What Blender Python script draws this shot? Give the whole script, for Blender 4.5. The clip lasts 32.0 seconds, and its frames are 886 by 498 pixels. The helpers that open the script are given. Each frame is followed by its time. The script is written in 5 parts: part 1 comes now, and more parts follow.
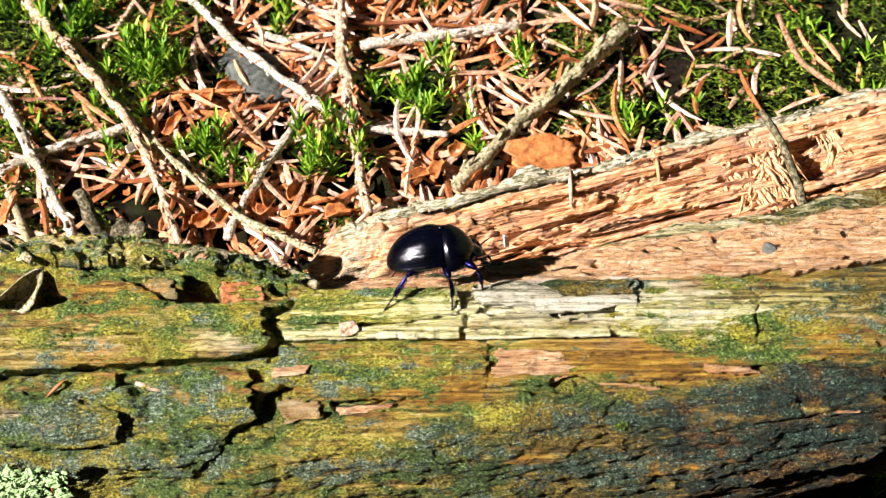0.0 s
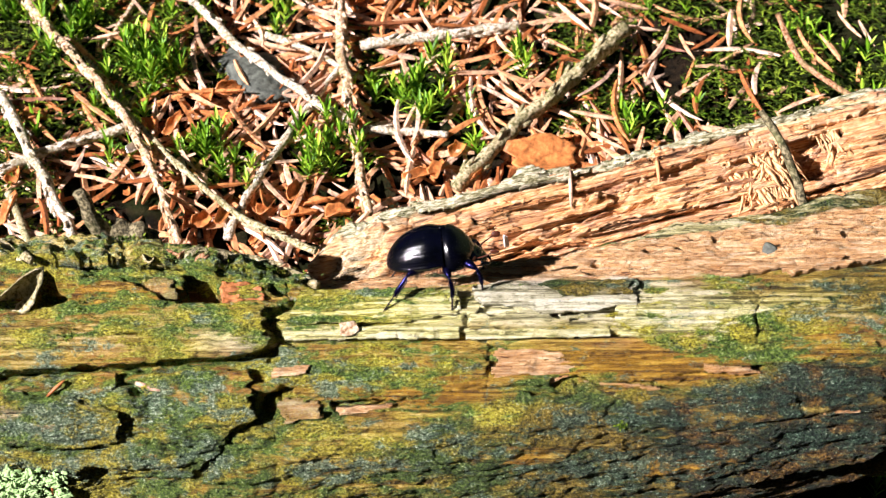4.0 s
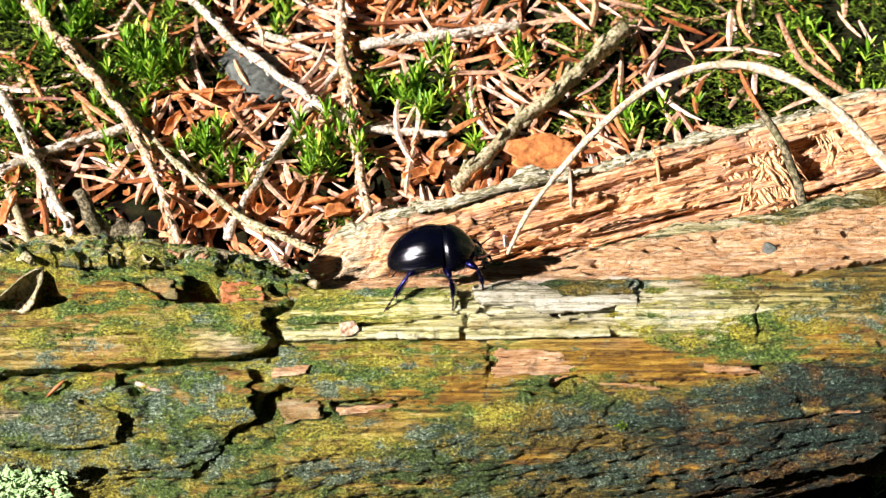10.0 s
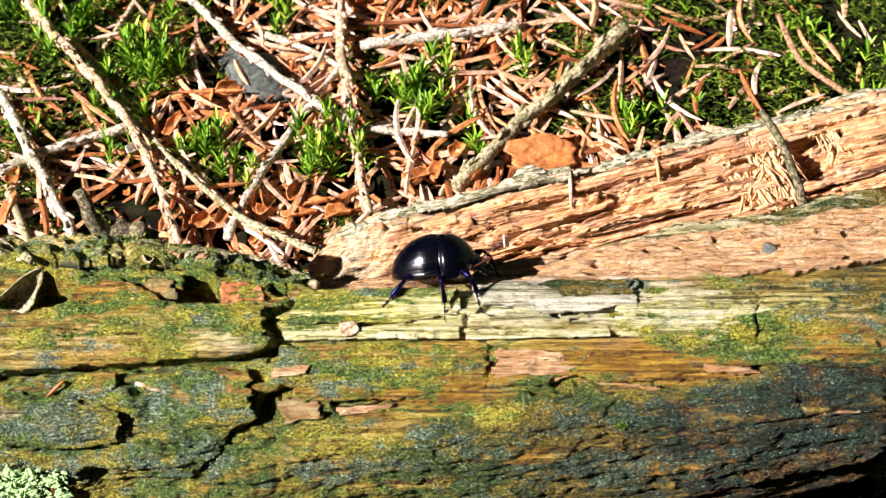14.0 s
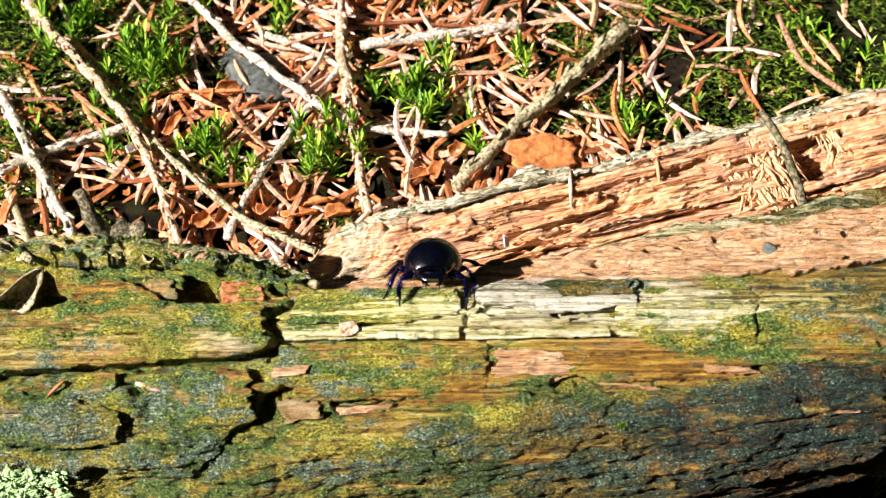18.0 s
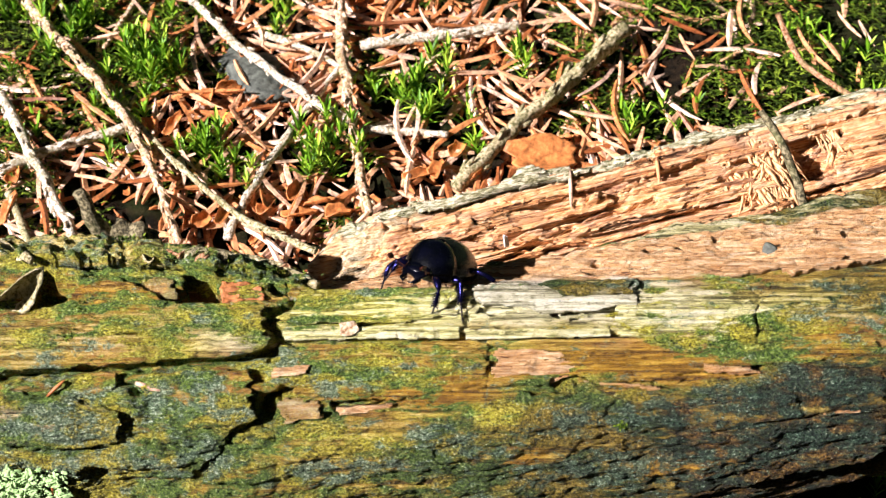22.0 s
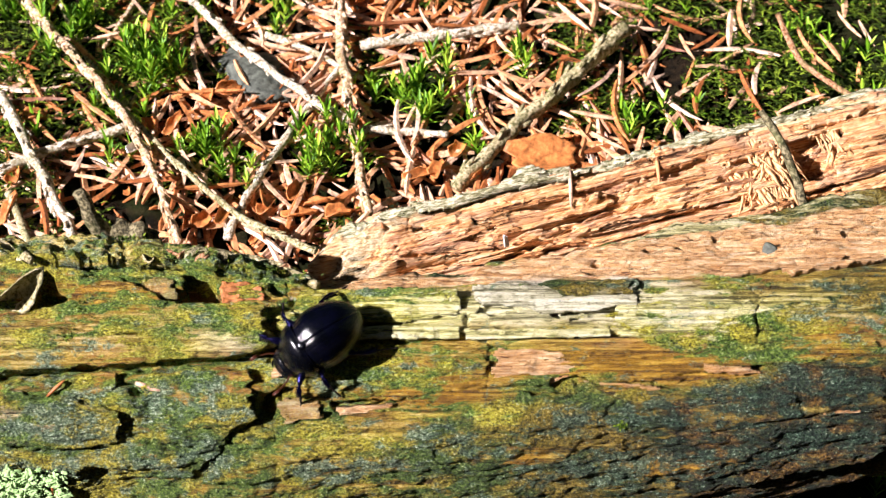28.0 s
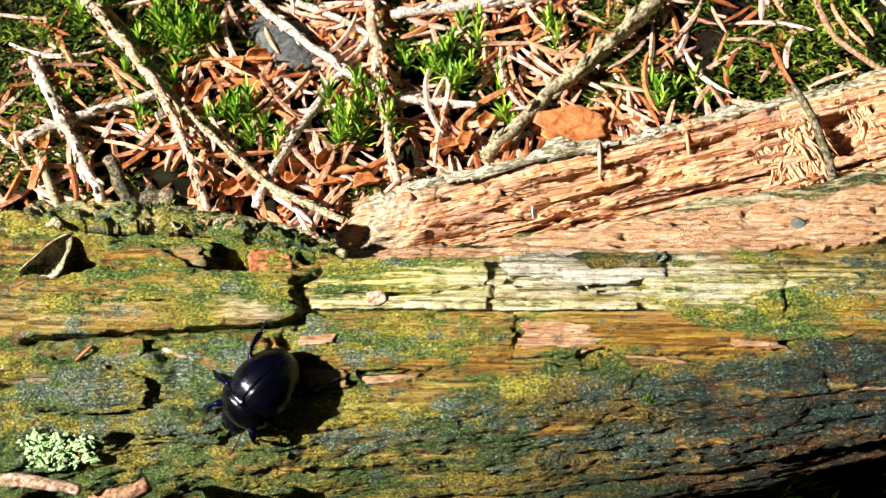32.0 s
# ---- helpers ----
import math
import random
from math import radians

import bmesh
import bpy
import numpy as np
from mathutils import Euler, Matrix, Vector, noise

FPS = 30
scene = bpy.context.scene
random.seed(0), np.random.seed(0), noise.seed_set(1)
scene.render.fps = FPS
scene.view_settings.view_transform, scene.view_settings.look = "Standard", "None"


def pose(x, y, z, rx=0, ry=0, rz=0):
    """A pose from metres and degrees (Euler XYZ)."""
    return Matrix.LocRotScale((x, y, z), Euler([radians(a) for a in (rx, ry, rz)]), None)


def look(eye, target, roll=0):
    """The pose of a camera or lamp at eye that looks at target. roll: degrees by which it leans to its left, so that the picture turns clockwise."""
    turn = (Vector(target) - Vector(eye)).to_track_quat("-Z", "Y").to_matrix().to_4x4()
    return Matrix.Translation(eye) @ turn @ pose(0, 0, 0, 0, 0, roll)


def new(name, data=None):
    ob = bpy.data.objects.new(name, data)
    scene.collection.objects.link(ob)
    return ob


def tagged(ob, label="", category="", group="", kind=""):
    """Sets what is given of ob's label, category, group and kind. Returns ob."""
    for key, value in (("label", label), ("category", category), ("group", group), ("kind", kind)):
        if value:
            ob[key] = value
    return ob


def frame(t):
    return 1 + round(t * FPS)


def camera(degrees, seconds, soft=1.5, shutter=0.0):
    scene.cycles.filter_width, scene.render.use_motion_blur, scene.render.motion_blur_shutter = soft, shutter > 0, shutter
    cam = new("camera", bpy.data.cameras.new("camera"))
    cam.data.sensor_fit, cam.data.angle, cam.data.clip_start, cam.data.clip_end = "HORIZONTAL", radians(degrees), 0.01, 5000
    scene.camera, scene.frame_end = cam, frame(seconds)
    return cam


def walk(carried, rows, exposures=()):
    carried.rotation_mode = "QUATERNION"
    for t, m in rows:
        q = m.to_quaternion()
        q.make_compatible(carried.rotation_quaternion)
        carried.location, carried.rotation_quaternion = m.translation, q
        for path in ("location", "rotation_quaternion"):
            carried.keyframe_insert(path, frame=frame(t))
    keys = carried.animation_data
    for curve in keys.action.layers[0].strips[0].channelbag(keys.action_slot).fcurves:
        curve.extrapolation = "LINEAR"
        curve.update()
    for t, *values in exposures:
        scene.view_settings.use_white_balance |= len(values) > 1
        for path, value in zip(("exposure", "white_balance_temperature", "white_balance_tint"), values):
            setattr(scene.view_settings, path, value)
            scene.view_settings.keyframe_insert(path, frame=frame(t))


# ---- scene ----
# All lengths below are in millimetres until a mesh is made.
MM = 0.001


def hash3(i, j, k):
    n = (i * 374761393 + j * 668265263 + k * 2147483647 + 1013904223) & 0xFFFFFFFF
    n = ((n ^ (n >> 13)) * 1274126177) & 0xFFFFFFFF
    return ((n ^ (n >> 16)) & 0xFFFF) / 32767.5 - 1.0


def vnoise(x, y, z=0.0):
    """Smooth value noise from -1 to 1 on arrays."""
    x, y, z = np.broadcast_arrays(np.asarray(x, float), np.asarray(y, float), np.asarray(z, float))
    i, j, k = (np.floor(a).astype(np.int64) for a in (x, y, z))
    fx, fy, fz = x - i, y - j, z - k
    fx, fy, fz = (f * f * (3 - 2 * f) for f in (fx, fy, fz))
    total = 0.0
    for a in (0, 1):
        for b in (0, 1):
            for c in (0, 1):
                w = (fx if a else 1 - fx) * (fy if b else 1 - fy) * (fz if c else 1 - fz)
                total = total + w * hash3(i + a, j + b, k + c)
    return total


def fbm(x, y, z=0.0, octaves=4, gain=0.5):
    total, amp = 0.0, 1.0
    for o in range(octaves):
        total = total + amp * vnoise(x * 2 ** o + 17.3 * o, y * 2 ** o, z * 2 ** o + 5.1 * o)
        amp *= gain
    return total


def polar_chord(a, a1, r1, a2, r2):
    d = r1 * np.sin(a - a1) + r2 * np.sin(a2 - a)
    return r1 * r2 * np.sin(a2 - a1) / np.where(np.abs(d) < 1e-6, 1e-6, d)


# The near log: its axis runs along x; the angle a goes round it from the side that faces the path (0) over the top (90 degrees).
def log_axis(x):
    return 24.0 + 0.0636 * x


def log_radius(x, a):
    """Cross-section of the near log: a round face, a split flat behind the crest, a rim at the back."""
    x, a = np.broadcast_arrays(np.asarray(x, float), np.asarray(a, float))
    full = 23.9 - 0.012 * x
    ac = np.radians(np.interp(x, [-150, -52, -39, -29, -23, 0, 42, 75, 150], [104, 100, 76, 65, 60, 56.5, 54, 56, 58]))
    ar = np.radians(np.interp(x, [-150, -52, -39, -29, -23, 5, 9, 22, 42, 70, 150], [114, 112, 100, 90, 73, 71, 99.9, 106, 110.7, 113.6, 114]))
    rr = np.interp(x, [-150, -52, -39, -29, -23, 5, 9, 22, 42, 70, 150], [24.9, 23.8, 20.8, 19.4, 20.5, 19.5, 17.5, 18, 22.6, 25, 25])
    ab, rb = np.radians(150.0), 0.72 * full
    sag = np.interp(x, [-150, -80, 10, 55, 80, 150], [0.2, 0.22, 0.24, 0.17, 0.07, 0.02])
    low = np.clip((np.radians(32.0) - a) / 1.75, 0, 1)
    full = full * (1 + sag * low * low * (3 - 2 * low))
    under = np.clip((np.radians(-14.0) - a) / 0.9, 0, 1)
    full = full * (1 + np.interp(x, [-80, -30, 30, 55, 80], [0.05, 0.2, 0.26, 0.20, 0.06]) * under * under)
    r = np.where(a < ac, full, np.where(a < ar, polar_chord(a, ac, full, ar, rr), np.where(a < ab, polar_chord(a, ar, rr, ab, rb), rb)))
    return r


def log_point(x, a, lift=0.0):
    r = log_radius(x, a) + lift
    return np.stack(np.broadcast_arrays(x, -r * np.cos(a), log_axis(x) + r * np.sin(a)), -1)


# The bank behind the log.
def bank(x, y):
    x, y = np.broadcast_arrays(np.asarray(x, float), np.asarray(y, float))
    t = np.clip(y - 18.0, 0, None)
    rise = 0.466 * np.minimum(t, 190.0) + 30 * (1 - np.exp(-np.clip(t - 190, 0, None) * 0.0155))
    dip = -7.0 * np.clip((18.0 - y) / 30.0, 0, 1)
    # added ditch, dug so its unseen walls shade the ground in front
    shade_ditch = np.clip((x + 15) / 22, 0, 1) * np.clip((190 - x) / 40, 0, 1) * np.clip((y + 80) / 16, 0, 1) * np.clip((16 - y) / 12, 0, 1)
    return rise + dip - 58.0 * shade_ditch


# The split piece behind: x runs in mm along its axis, a goes round it as on the near log.
B0, B1 = np.array((-25.0, 36.0, 16.2)), np.array((150.0, 86.0, 40.5))
B_ALONG, B_ACROSS = np.array((0.962, 0.274)), np.array((-0.274, 0.962))
B_LONG = 178.8


def split_radius(x, a):
    x, a = np.broadcast_arrays(np.asarray(x, float), np.asarray(a, float))
    r = 15.5 + 0.8 * np.sin(x / 21.0)
    a1, a2 = radians(5), radians(96)
    r = np.where((a > a1) & (a < a2), polar_chord(a, a1, 15.5, a2, 16.5) + 2.4, r)
    return r * np.interp(x, [-5, 0, 4, 12, 24, 60], [0.3, 0.5, 0.74, 0.92, 0.98, 1.0])


def split_point(x, a, lift=0.0):
    r = split_radius(x, a) + lift
    y, z = -r * np.cos(a), r * np.sin(a)
    c = B0 + (np.asarray(x, float) / B_LONG)[..., None] * (B1 - B0)
    return np.stack(np.broadcast_arrays(c[..., 0] + y * B_ACROSS[0], c[..., 1] + y * B_ACROSS[1], c[..., 2] + z), -1)


# ---- camera ----
cam = camera(29.28, 32.0, soft=1.15)
cam.data.dof.use_dof, cam.data.dof.focus_distance, cam.data.dof.aperture_fstop = True, 0.33, 48.0
EYE = Vector((0, -0.2841, 0.1726))


def aim(down, right=0.0, roll=0.0):
    """The tripod head: degrees that it looks down, and turns to the right."""
    way = Matrix.Rotation(radians(-right), 3, "Z") @ Vector((0, math.cos(radians(down)), -math.sin(radians(down))))
    return look(EYE, EYE + way, roll)


CAMERA_ROWS = [
    (0.0, aim(24.0)), (30.4, aim(24.0)), (31.0, aim(24.17, -0.04)), (31.3, aim(24.05, -0.12)), (31.5, aim(24.09, -0.23, 0.05)),
    (31.75, aim(24.7, -0.7, 0.2)), (32.0, aim(25.0, -1.03, 0.33)),
]
walk(cam, CAMERA_ROWS, exposures=[(0.0, 1.46), (32.0, 1.46)])

# ---- light ----
SUN_WAY = Vector((0.75, 0.54, -0.40)).normalized()
world = bpy.data.worlds.new("sky")
scene.world = world
world.use_nodes = True
sky = world.node_tree.nodes.new("ShaderNodeTexSky")
sky.sky_type, sky.sun_disc = "NISHITA", False
sky.sun_elevation = math.asin(-SUN_WAY.z)
sky.sun_rotation = math.atan2(-SUN_WAY.x, -SUN_WAY.y)
background = world.node_tree.nodes["Background"]
background.inputs[1].default_value = 0.0066
world.node_tree.links.new(sky.outputs[0], background.inputs[0])
sun = new("sun", bpy.data.lights.new("sun", "SUN"))
sun.data.energy, sun.data.angle, sun.data.color = 5.0, radians(0.55), (1.0, 0.92, 0.965)
sun.matrix_world = look(-SUN_WAY * 3, (0, 0, 0))


# ---- materials ----
class Nodes:
    """A small builder of node materials; places are given in millimetres."""

    def __init__(self, name, roughness=0.6, metallic=0.0, coat=0.0):
        self.material = bpy.data.materials.new(name)
        self.material.use_nodes = True
        self.tree = self.material.node_tree
        self.shader = self.tree.nodes["Principled BSDF"]
        self.shader.inputs["Roughness"].default_value = roughness
        self.shader.inputs["Metallic"].default_value = metallic
        self.shader.inputs["Coat Weight"].default_value = coat
        self.shader.inputs["Specular IOR Level"].default_value = 0.25
        self.place = self.tree.nodes.new("ShaderNodeTexCoord").outputs["Object"]

    def link(self, a, b):
        self.tree.links.new(a, b)

    def put(self, socket, value):
        if isinstance(value, bpy.types.NodeSocket):
            self.link(value, socket)
        else:
            socket.default_value = value

    def scaled(self, sx, sy, sz):
        m = self.tree.nodes.new("ShaderNodeMapping")
        m.inputs["Scale"].default_value = (sx * 1000, sy * 1000, sz * 1000)
        self.link(self.place, m.inputs["Vector"])
        return m.outputs[0]

    def noise(self, size=(1, 1, 1), detail=4.0, rough=0.6, distortion=0.0):
        """size: wavelength in mm along x, y and z"""
        n = self.tree.nodes.new("ShaderNodeTexNoise")
        self.link(self.scaled(*(1 / s for s in size)), n.inputs["Vector"])
        n.inputs["Scale"].default_value, n.inputs["Detail"].default_value = 1.0, detail
        n.inputs["Roughness"].default_value, n.inputs["Distortion"].default_value = rough, distortion
        return n.outputs["Fac"]

    def cells(self, size=1.0):
        n = self.tree.nodes.new("ShaderNodeTexVoronoi")
        self.link(self.scaled(1 / size, 1 / size, 1 / size), n.inputs["Vector"])
        n.inputs["Scale"].default_value = 1.0
        return n.outputs["Distance"]

    def ramp(self, value, *stops):
        r = self.tree.nodes.new("ShaderNodeValToRGB")
        self.put(r.inputs[0], value)
        e = r.color_ramp.elements
        while len(e) < len(stops):
            e.new(0.5)
        for k, (p, c) in enumerate(stops):
            e[k].position = p
            e[k].color = (*c, 1) if isinstance(c, tuple) else (c, c, c, 1)
        return r.outputs[0]

    def mix(self, fac, a, b):
        m = self.tree.nodes.new("ShaderNodeMix")
        m.data_type = "RGBA"
        self.put(m.inputs[0], fac)
        for socket, v in ((m.inputs[6], a), (m.inputs[7], b)):
            self.put(socket, (*v, 1) if isinstance(v, tuple) else v)
        return m.outputs[2]

    def math(self, op, a, b=0.0, clamp=False):
        m = self.tree.nodes.new("ShaderNodeMath")
        m.operation, m.use_clamp = op, clamp
        self.put(m.inputs[0], a)
        self.put(m.inputs[1], b)
        return m.outputs[0]

    def attribute(self, name):
        a = self.tree.nodes.new("ShaderNodeAttribute")
        a.attribute_name = name
        return a.outputs["Fac"]

    def chance(self, island=False):
        if island:
            return self.tree.nodes.new("ShaderNodeNewGeometry").outputs["Random Per Island"]
        return self.tree.nodes.new("ShaderNodeObjectInfo").outputs["Random"]

    def color(self, value):
        self.put(self.shader.inputs["Base Color"], (*value, 1) if isinstance(value, tuple) else value)
        return self

    def rough(self, value):
        self.put(self.shader.inputs["Roughness"], value)
        return self

    def bump(self, height, mm, strength=1.0):
        b = self.tree.nodes.new("ShaderNodeBump")
        b.inputs["Strength"].default_value, b.inputs["Distance"].default_value = strength, mm * MM
        self.link(height, b.inputs["Height"])
        if self.shader.inputs["Normal"].is_linked:
            self.link(self.shader.inputs["Normal"].links[0].from_socket, b.inputs["Normal"])
        self.link(b.outputs[0], self.shader.inputs["Normal"])
        return self


def weathered_wood():
    n = Nodes("weathered_wood", 0.55)
    grain = n.noise((34, 0.75, 0.75), 6, 0.7, 0.18)
    streak = n.noise((40, 2.2, 2.2), 4, 0.6, 0.4)
    blot = n.noise((9, 3.4, 3.4), 6, 0.7, 0.8)
    patch = n.noise((22, 7, 7), 4, 0.6, 0.5)
    fine = n.noise((0.55, 0.4, 0.4), 5, 0.75)
    grit = n.cells(0.42)
    tone = n.noise((13, 6, 6), 4, 0.6, 0.4)
    # bare weathered wood, from brown to straw yellow
    wood = n.ramp(grain, (0.36, (0.020, 0.009, 0.002)), (0.44, (0.15, 0.08, 0.008)), (0.53, (0.44, 0.27, 0.026)), (0.64, (0.74, 0.57, 0.17)))
    rust = n.ramp(grain, (0.28, (0.06, 0.02, 0.008)), (0.46, (0.30, 0.12, 0.03)), (0.7, (0.56, 0.30, 0.09)))
    wood = n.mix(n.ramp(patch, (0.5, 0.0), (0.62, 0.8)), wood, rust)
    pale = n.ramp(grain, (0.37, (0.05, 0.05, 0.006)), (0.44, (0.30, 0.29, 0.035)), (0.51, (0.76, 0.70, 0.18)), (0.60, (0.95, 0.92, 0.56)))
    # darker wood, for stain and for painted shade low on the face
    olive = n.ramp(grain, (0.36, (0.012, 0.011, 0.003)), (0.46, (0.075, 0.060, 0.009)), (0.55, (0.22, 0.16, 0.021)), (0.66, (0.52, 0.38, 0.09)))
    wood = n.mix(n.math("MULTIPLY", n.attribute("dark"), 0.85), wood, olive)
    ochre = n.ramp(grain, (0.34, (0.06, 0.020, 0.003)), (0.45, (0.22, 0.105, 0.008)), (0.54, (0.42, 0.22, 0.015)), (0.66, (0.62, 0.39, 0.05)))
    wood = n.mix(n.math("MULTIPLY", n.attribute("ochre"), 0.9), wood, ochre)
    straw_wood = n.ramp(grain, (0.36, (0.08, 0.065, 0.005)), (0.46, (0.32, 0.27, 0.022)), (0.56, (0.60, 0.52, 0.09)), (0.66, (0.80, 0.72, 0.28)))
    wood = n.mix(n.math("MULTIPLY", n.attribute("yellow"), 0.7), wood, straw_wood)
    wood = n.mix(n.attribute("pale"), wood, pale)
    bleached = n.ramp(grain, (0.38, (0.14, 0.13, 0.07)), (0.45, (0.52, 0.49, 0.32)), (0.53, (0.80, 0.77, 0.60)), (0.62, (0.92, 0.90, 0.80)))
    wood = n.mix(n.attribute("bleach"), wood, bleached)
    # films of green and straw-coloured algae; the palest stops paint in wet sparkles
    green = n.ramp(fine, (0.40, (0.020, 0.044, 0.006)), (0.50, (0.10, 0.18, 0.018)), (0.60, (0.27, 0.38, 0.06)), (0.67, (0.80, 0.86, 0.52)))
    straw = n.ramp(fine, (0.40, (0.08, 0.068, 0.006)), (0.50, (0.38, 0.34, 0.022)), (0.60, (0.66, 0.61, 0.08)), (0.67, (0.86, 0.83, 0.44)))
    algae = n.mix(n.ramp(tone, (0.47, 0.0), (0.58, 1.0)), green, straw)
    # darker algae, which also stands in for shade low on the face
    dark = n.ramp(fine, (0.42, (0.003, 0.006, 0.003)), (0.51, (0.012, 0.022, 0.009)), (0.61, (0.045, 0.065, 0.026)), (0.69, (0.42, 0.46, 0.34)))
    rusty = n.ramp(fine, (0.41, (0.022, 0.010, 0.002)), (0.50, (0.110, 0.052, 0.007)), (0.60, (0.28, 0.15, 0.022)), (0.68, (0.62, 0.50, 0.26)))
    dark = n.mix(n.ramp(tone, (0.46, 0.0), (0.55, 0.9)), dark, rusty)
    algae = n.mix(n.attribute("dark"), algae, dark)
    where = n.math("ADD", n.math("MULTIPLY", blot, 1.7), n.math("MULTIPLY", streak, -0.75))
    where = n.math("ADD", where, n.attribute("moss"))
    broad = n.noise((26, 8, 8), 3, 0.5, 0.4)
    where = n.math("ADD", where, n.math("MULTIPLY", n.math("SUBTRACT", broad, 0.5), 1.3))
    c = n.mix(n.ramp(where, (0.68, 0.0), (0.84, 1.0)), wood, algae)
    # granular blue-green crust with glassy grains, their glints partly painted as palest stops
    spread = n.math("ADD", n.noise((5, 3.2, 3.2), 7, 0.75, 0.4), n.math("MULTIPLY", n.attribute("crust"), 0.12))
    spread = n.math("SUBTRACT", spread, n.math("MULTIPLY", n.attribute("pale"), 0.06))
    crust = n.ramp(spread, (0.57, 0.0), (0.64, 0.92))
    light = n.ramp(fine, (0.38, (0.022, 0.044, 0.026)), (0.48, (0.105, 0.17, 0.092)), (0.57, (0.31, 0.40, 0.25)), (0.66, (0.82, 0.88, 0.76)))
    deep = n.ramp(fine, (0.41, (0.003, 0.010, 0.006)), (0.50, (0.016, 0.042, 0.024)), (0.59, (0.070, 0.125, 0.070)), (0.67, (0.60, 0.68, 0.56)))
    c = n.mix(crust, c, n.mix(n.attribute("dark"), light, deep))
    orange = n.ramp(n.noise((14, 0.6, 0.6), 6, 0.7, 0.25), (0.35, (0.13, 0.04, 0.010)), (0.42, (0.56, 0.27, 0.09)), (0.51, (0.78, 0.46, 0.20)), (0.62, (0.93, 0.72, 0.45)))
    orange = n.mix(n.ramp(n.noise((2.5, 1.6, 1.6), 5, 0.7), (0.48, 0.0), (0.64, 0.5)), orange, (0.34, 0.17, 0.08))
    c = n.mix(n.attribute("bare"), c, orange)
    n.color(c)
    wet = n.noise((0.35, 0.35, 0.35), 2, 0.6)
    gloss = n.ramp(wet, (0.53, 0.75), (0.60, 0.18))
    n.rough(n.mix(n.attribute("bare"), gloss, (0.7, 0.7, 0.7)))
    n.put(n.shader.inputs["Specular IOR Level"], n.ramp(wet, (0.53, 0.3), (0.60, 0.95)))
    n.bump(grain, 1.4, 1.0)
    n.bump(blot, 1.4, 0.7)
    n.bump(fine, 0.9, 1.0)
    n.bump(n.math("MULTIPLY", grit, crust), 0.4, 0.5)
    return n.material


def split_wood(name):
    n = Nodes(name, 0.6)
    for turn in ((0, 0, radians(-15.9)), (0, radians(7.6), 0)):  # the grain runs along the piece
        m = n.tree.nodes.new("ShaderNodeMapping")
        m.inputs["Rotation"].default_value = turn
        n.link(n.place, m.inputs["Vector"])
        n.place = m.outputs["Vector"]
    grain = n.noise((24, 0.65, 0.65), 7, 0.72, 0.1)
    blot = n.noise((11, 4, 4), 5, 0.65)
    c = n.ramp(grain, (0.37, (0.07, 0.022, 0.007)), (0.43, (0.48, 0.19, 0.062)), (0.50, (0.79, 0.42, 0.17)), (0.61, (0.94, 0.69, 0.42)))
    c = n.mix(n.ramp(blot, (0.46, 0.0), (0.62, 0.6)), c, n.ramp(grain, (0.3, (0.22, 0.10, 0.06)), (0.6, (0.60, 0.36, 0.24))))
    c = n.mix(n.ramp(n.noise((3.5, 2.2, 2.2), 5, 0.7, 0.4), (0.56, 0.0), (0.64, 0.75)), c, (0.42, 0.17, 0.055))
    fissure = n.noise((20, 1.5, 1.5), 4, 0.6, 0.5)
    # crack shade is painted in: dark brown mixed into the fissures
    c = n.mix(n.ramp(fissure, (0.335, 0.9), (0.385, 0.0)), c, (0.055, 0.018, 0.006))
    grey = n.ramp(n.noise((2.5, 0.6, 0.6), 6, 0.75), (0.38, (0.05, 0.05, 0.018)), (0.47, (0.28, 0.27, 0.13)), (0.58, (0.72, 0.68, 0.50)))
    c = n.mix(n.attribute("moss"), c, grey)
    n.color(c).rough(n.ramp(grain, (0.3, 0.75), (0.7, 0.5)))
    n.bump(grain, 0.8, 0.8)
    n.bump(n.ramp(fissure, (0.32, 0.0), (0.42, 1.0)), 1.2, 1.0)
    n.bump(n.noise((1.5, 0.4, 0.4), 4, 0.7), 0.3, 0.8)
    return n.material


def twig_bark(name, low, mid, high):
    n = Nodes(name, 0.7)
    a = n.noise((0.8, 0.8, 0.8), 5, 0.7)
    c = n.ramp(a, (0.40, low), (0.49, mid), (0.60, high))
    c = n.mix(n.ramp(n.noise((5, 5, 5), 3), (0.5, 0.0), (0.65, 0.5)), c, (0.16, 0.17, 0.06))
    n.color(c).bump(a, 0.6, 1.0)
    n.bump(n.noise((0.25, 0.25, 0.25), 3), 0.15, 0.8)
    return n.material


def needle_skin(name, island):
    n = Nodes(name, 0.42)
    c = n.ramp(n.chance(island), (0.0, (0.28, 0.08, 0.024)), (0.25, (0.64, 0.25, 0.085)), (0.58, (0.76, 0.42, 0.23)), (0.92, (0.84, 0.58, 0.42)), (1.0, (0.24, 0.08, 0.03)))
    spots = n.ramp(n.noise((1.5, 1.5, 1.5), 4, 0.7), (0.40, 0.45), (0.55, 1.0))
    m = n.tree.nodes.new("ShaderNodeMix")
    m.data_type, m.blend_type = "RGBA", "MULTIPLY"
    m.inputs[0].default_value = 1.0
    n.link(c, m.inputs[6])
    n.link(spots, m.inputs[7])
    n.color(m.outputs[2]).bump(n.noise((0.8, 0.8, 0.8), 3), 0.1, 0.5)
    return n.material


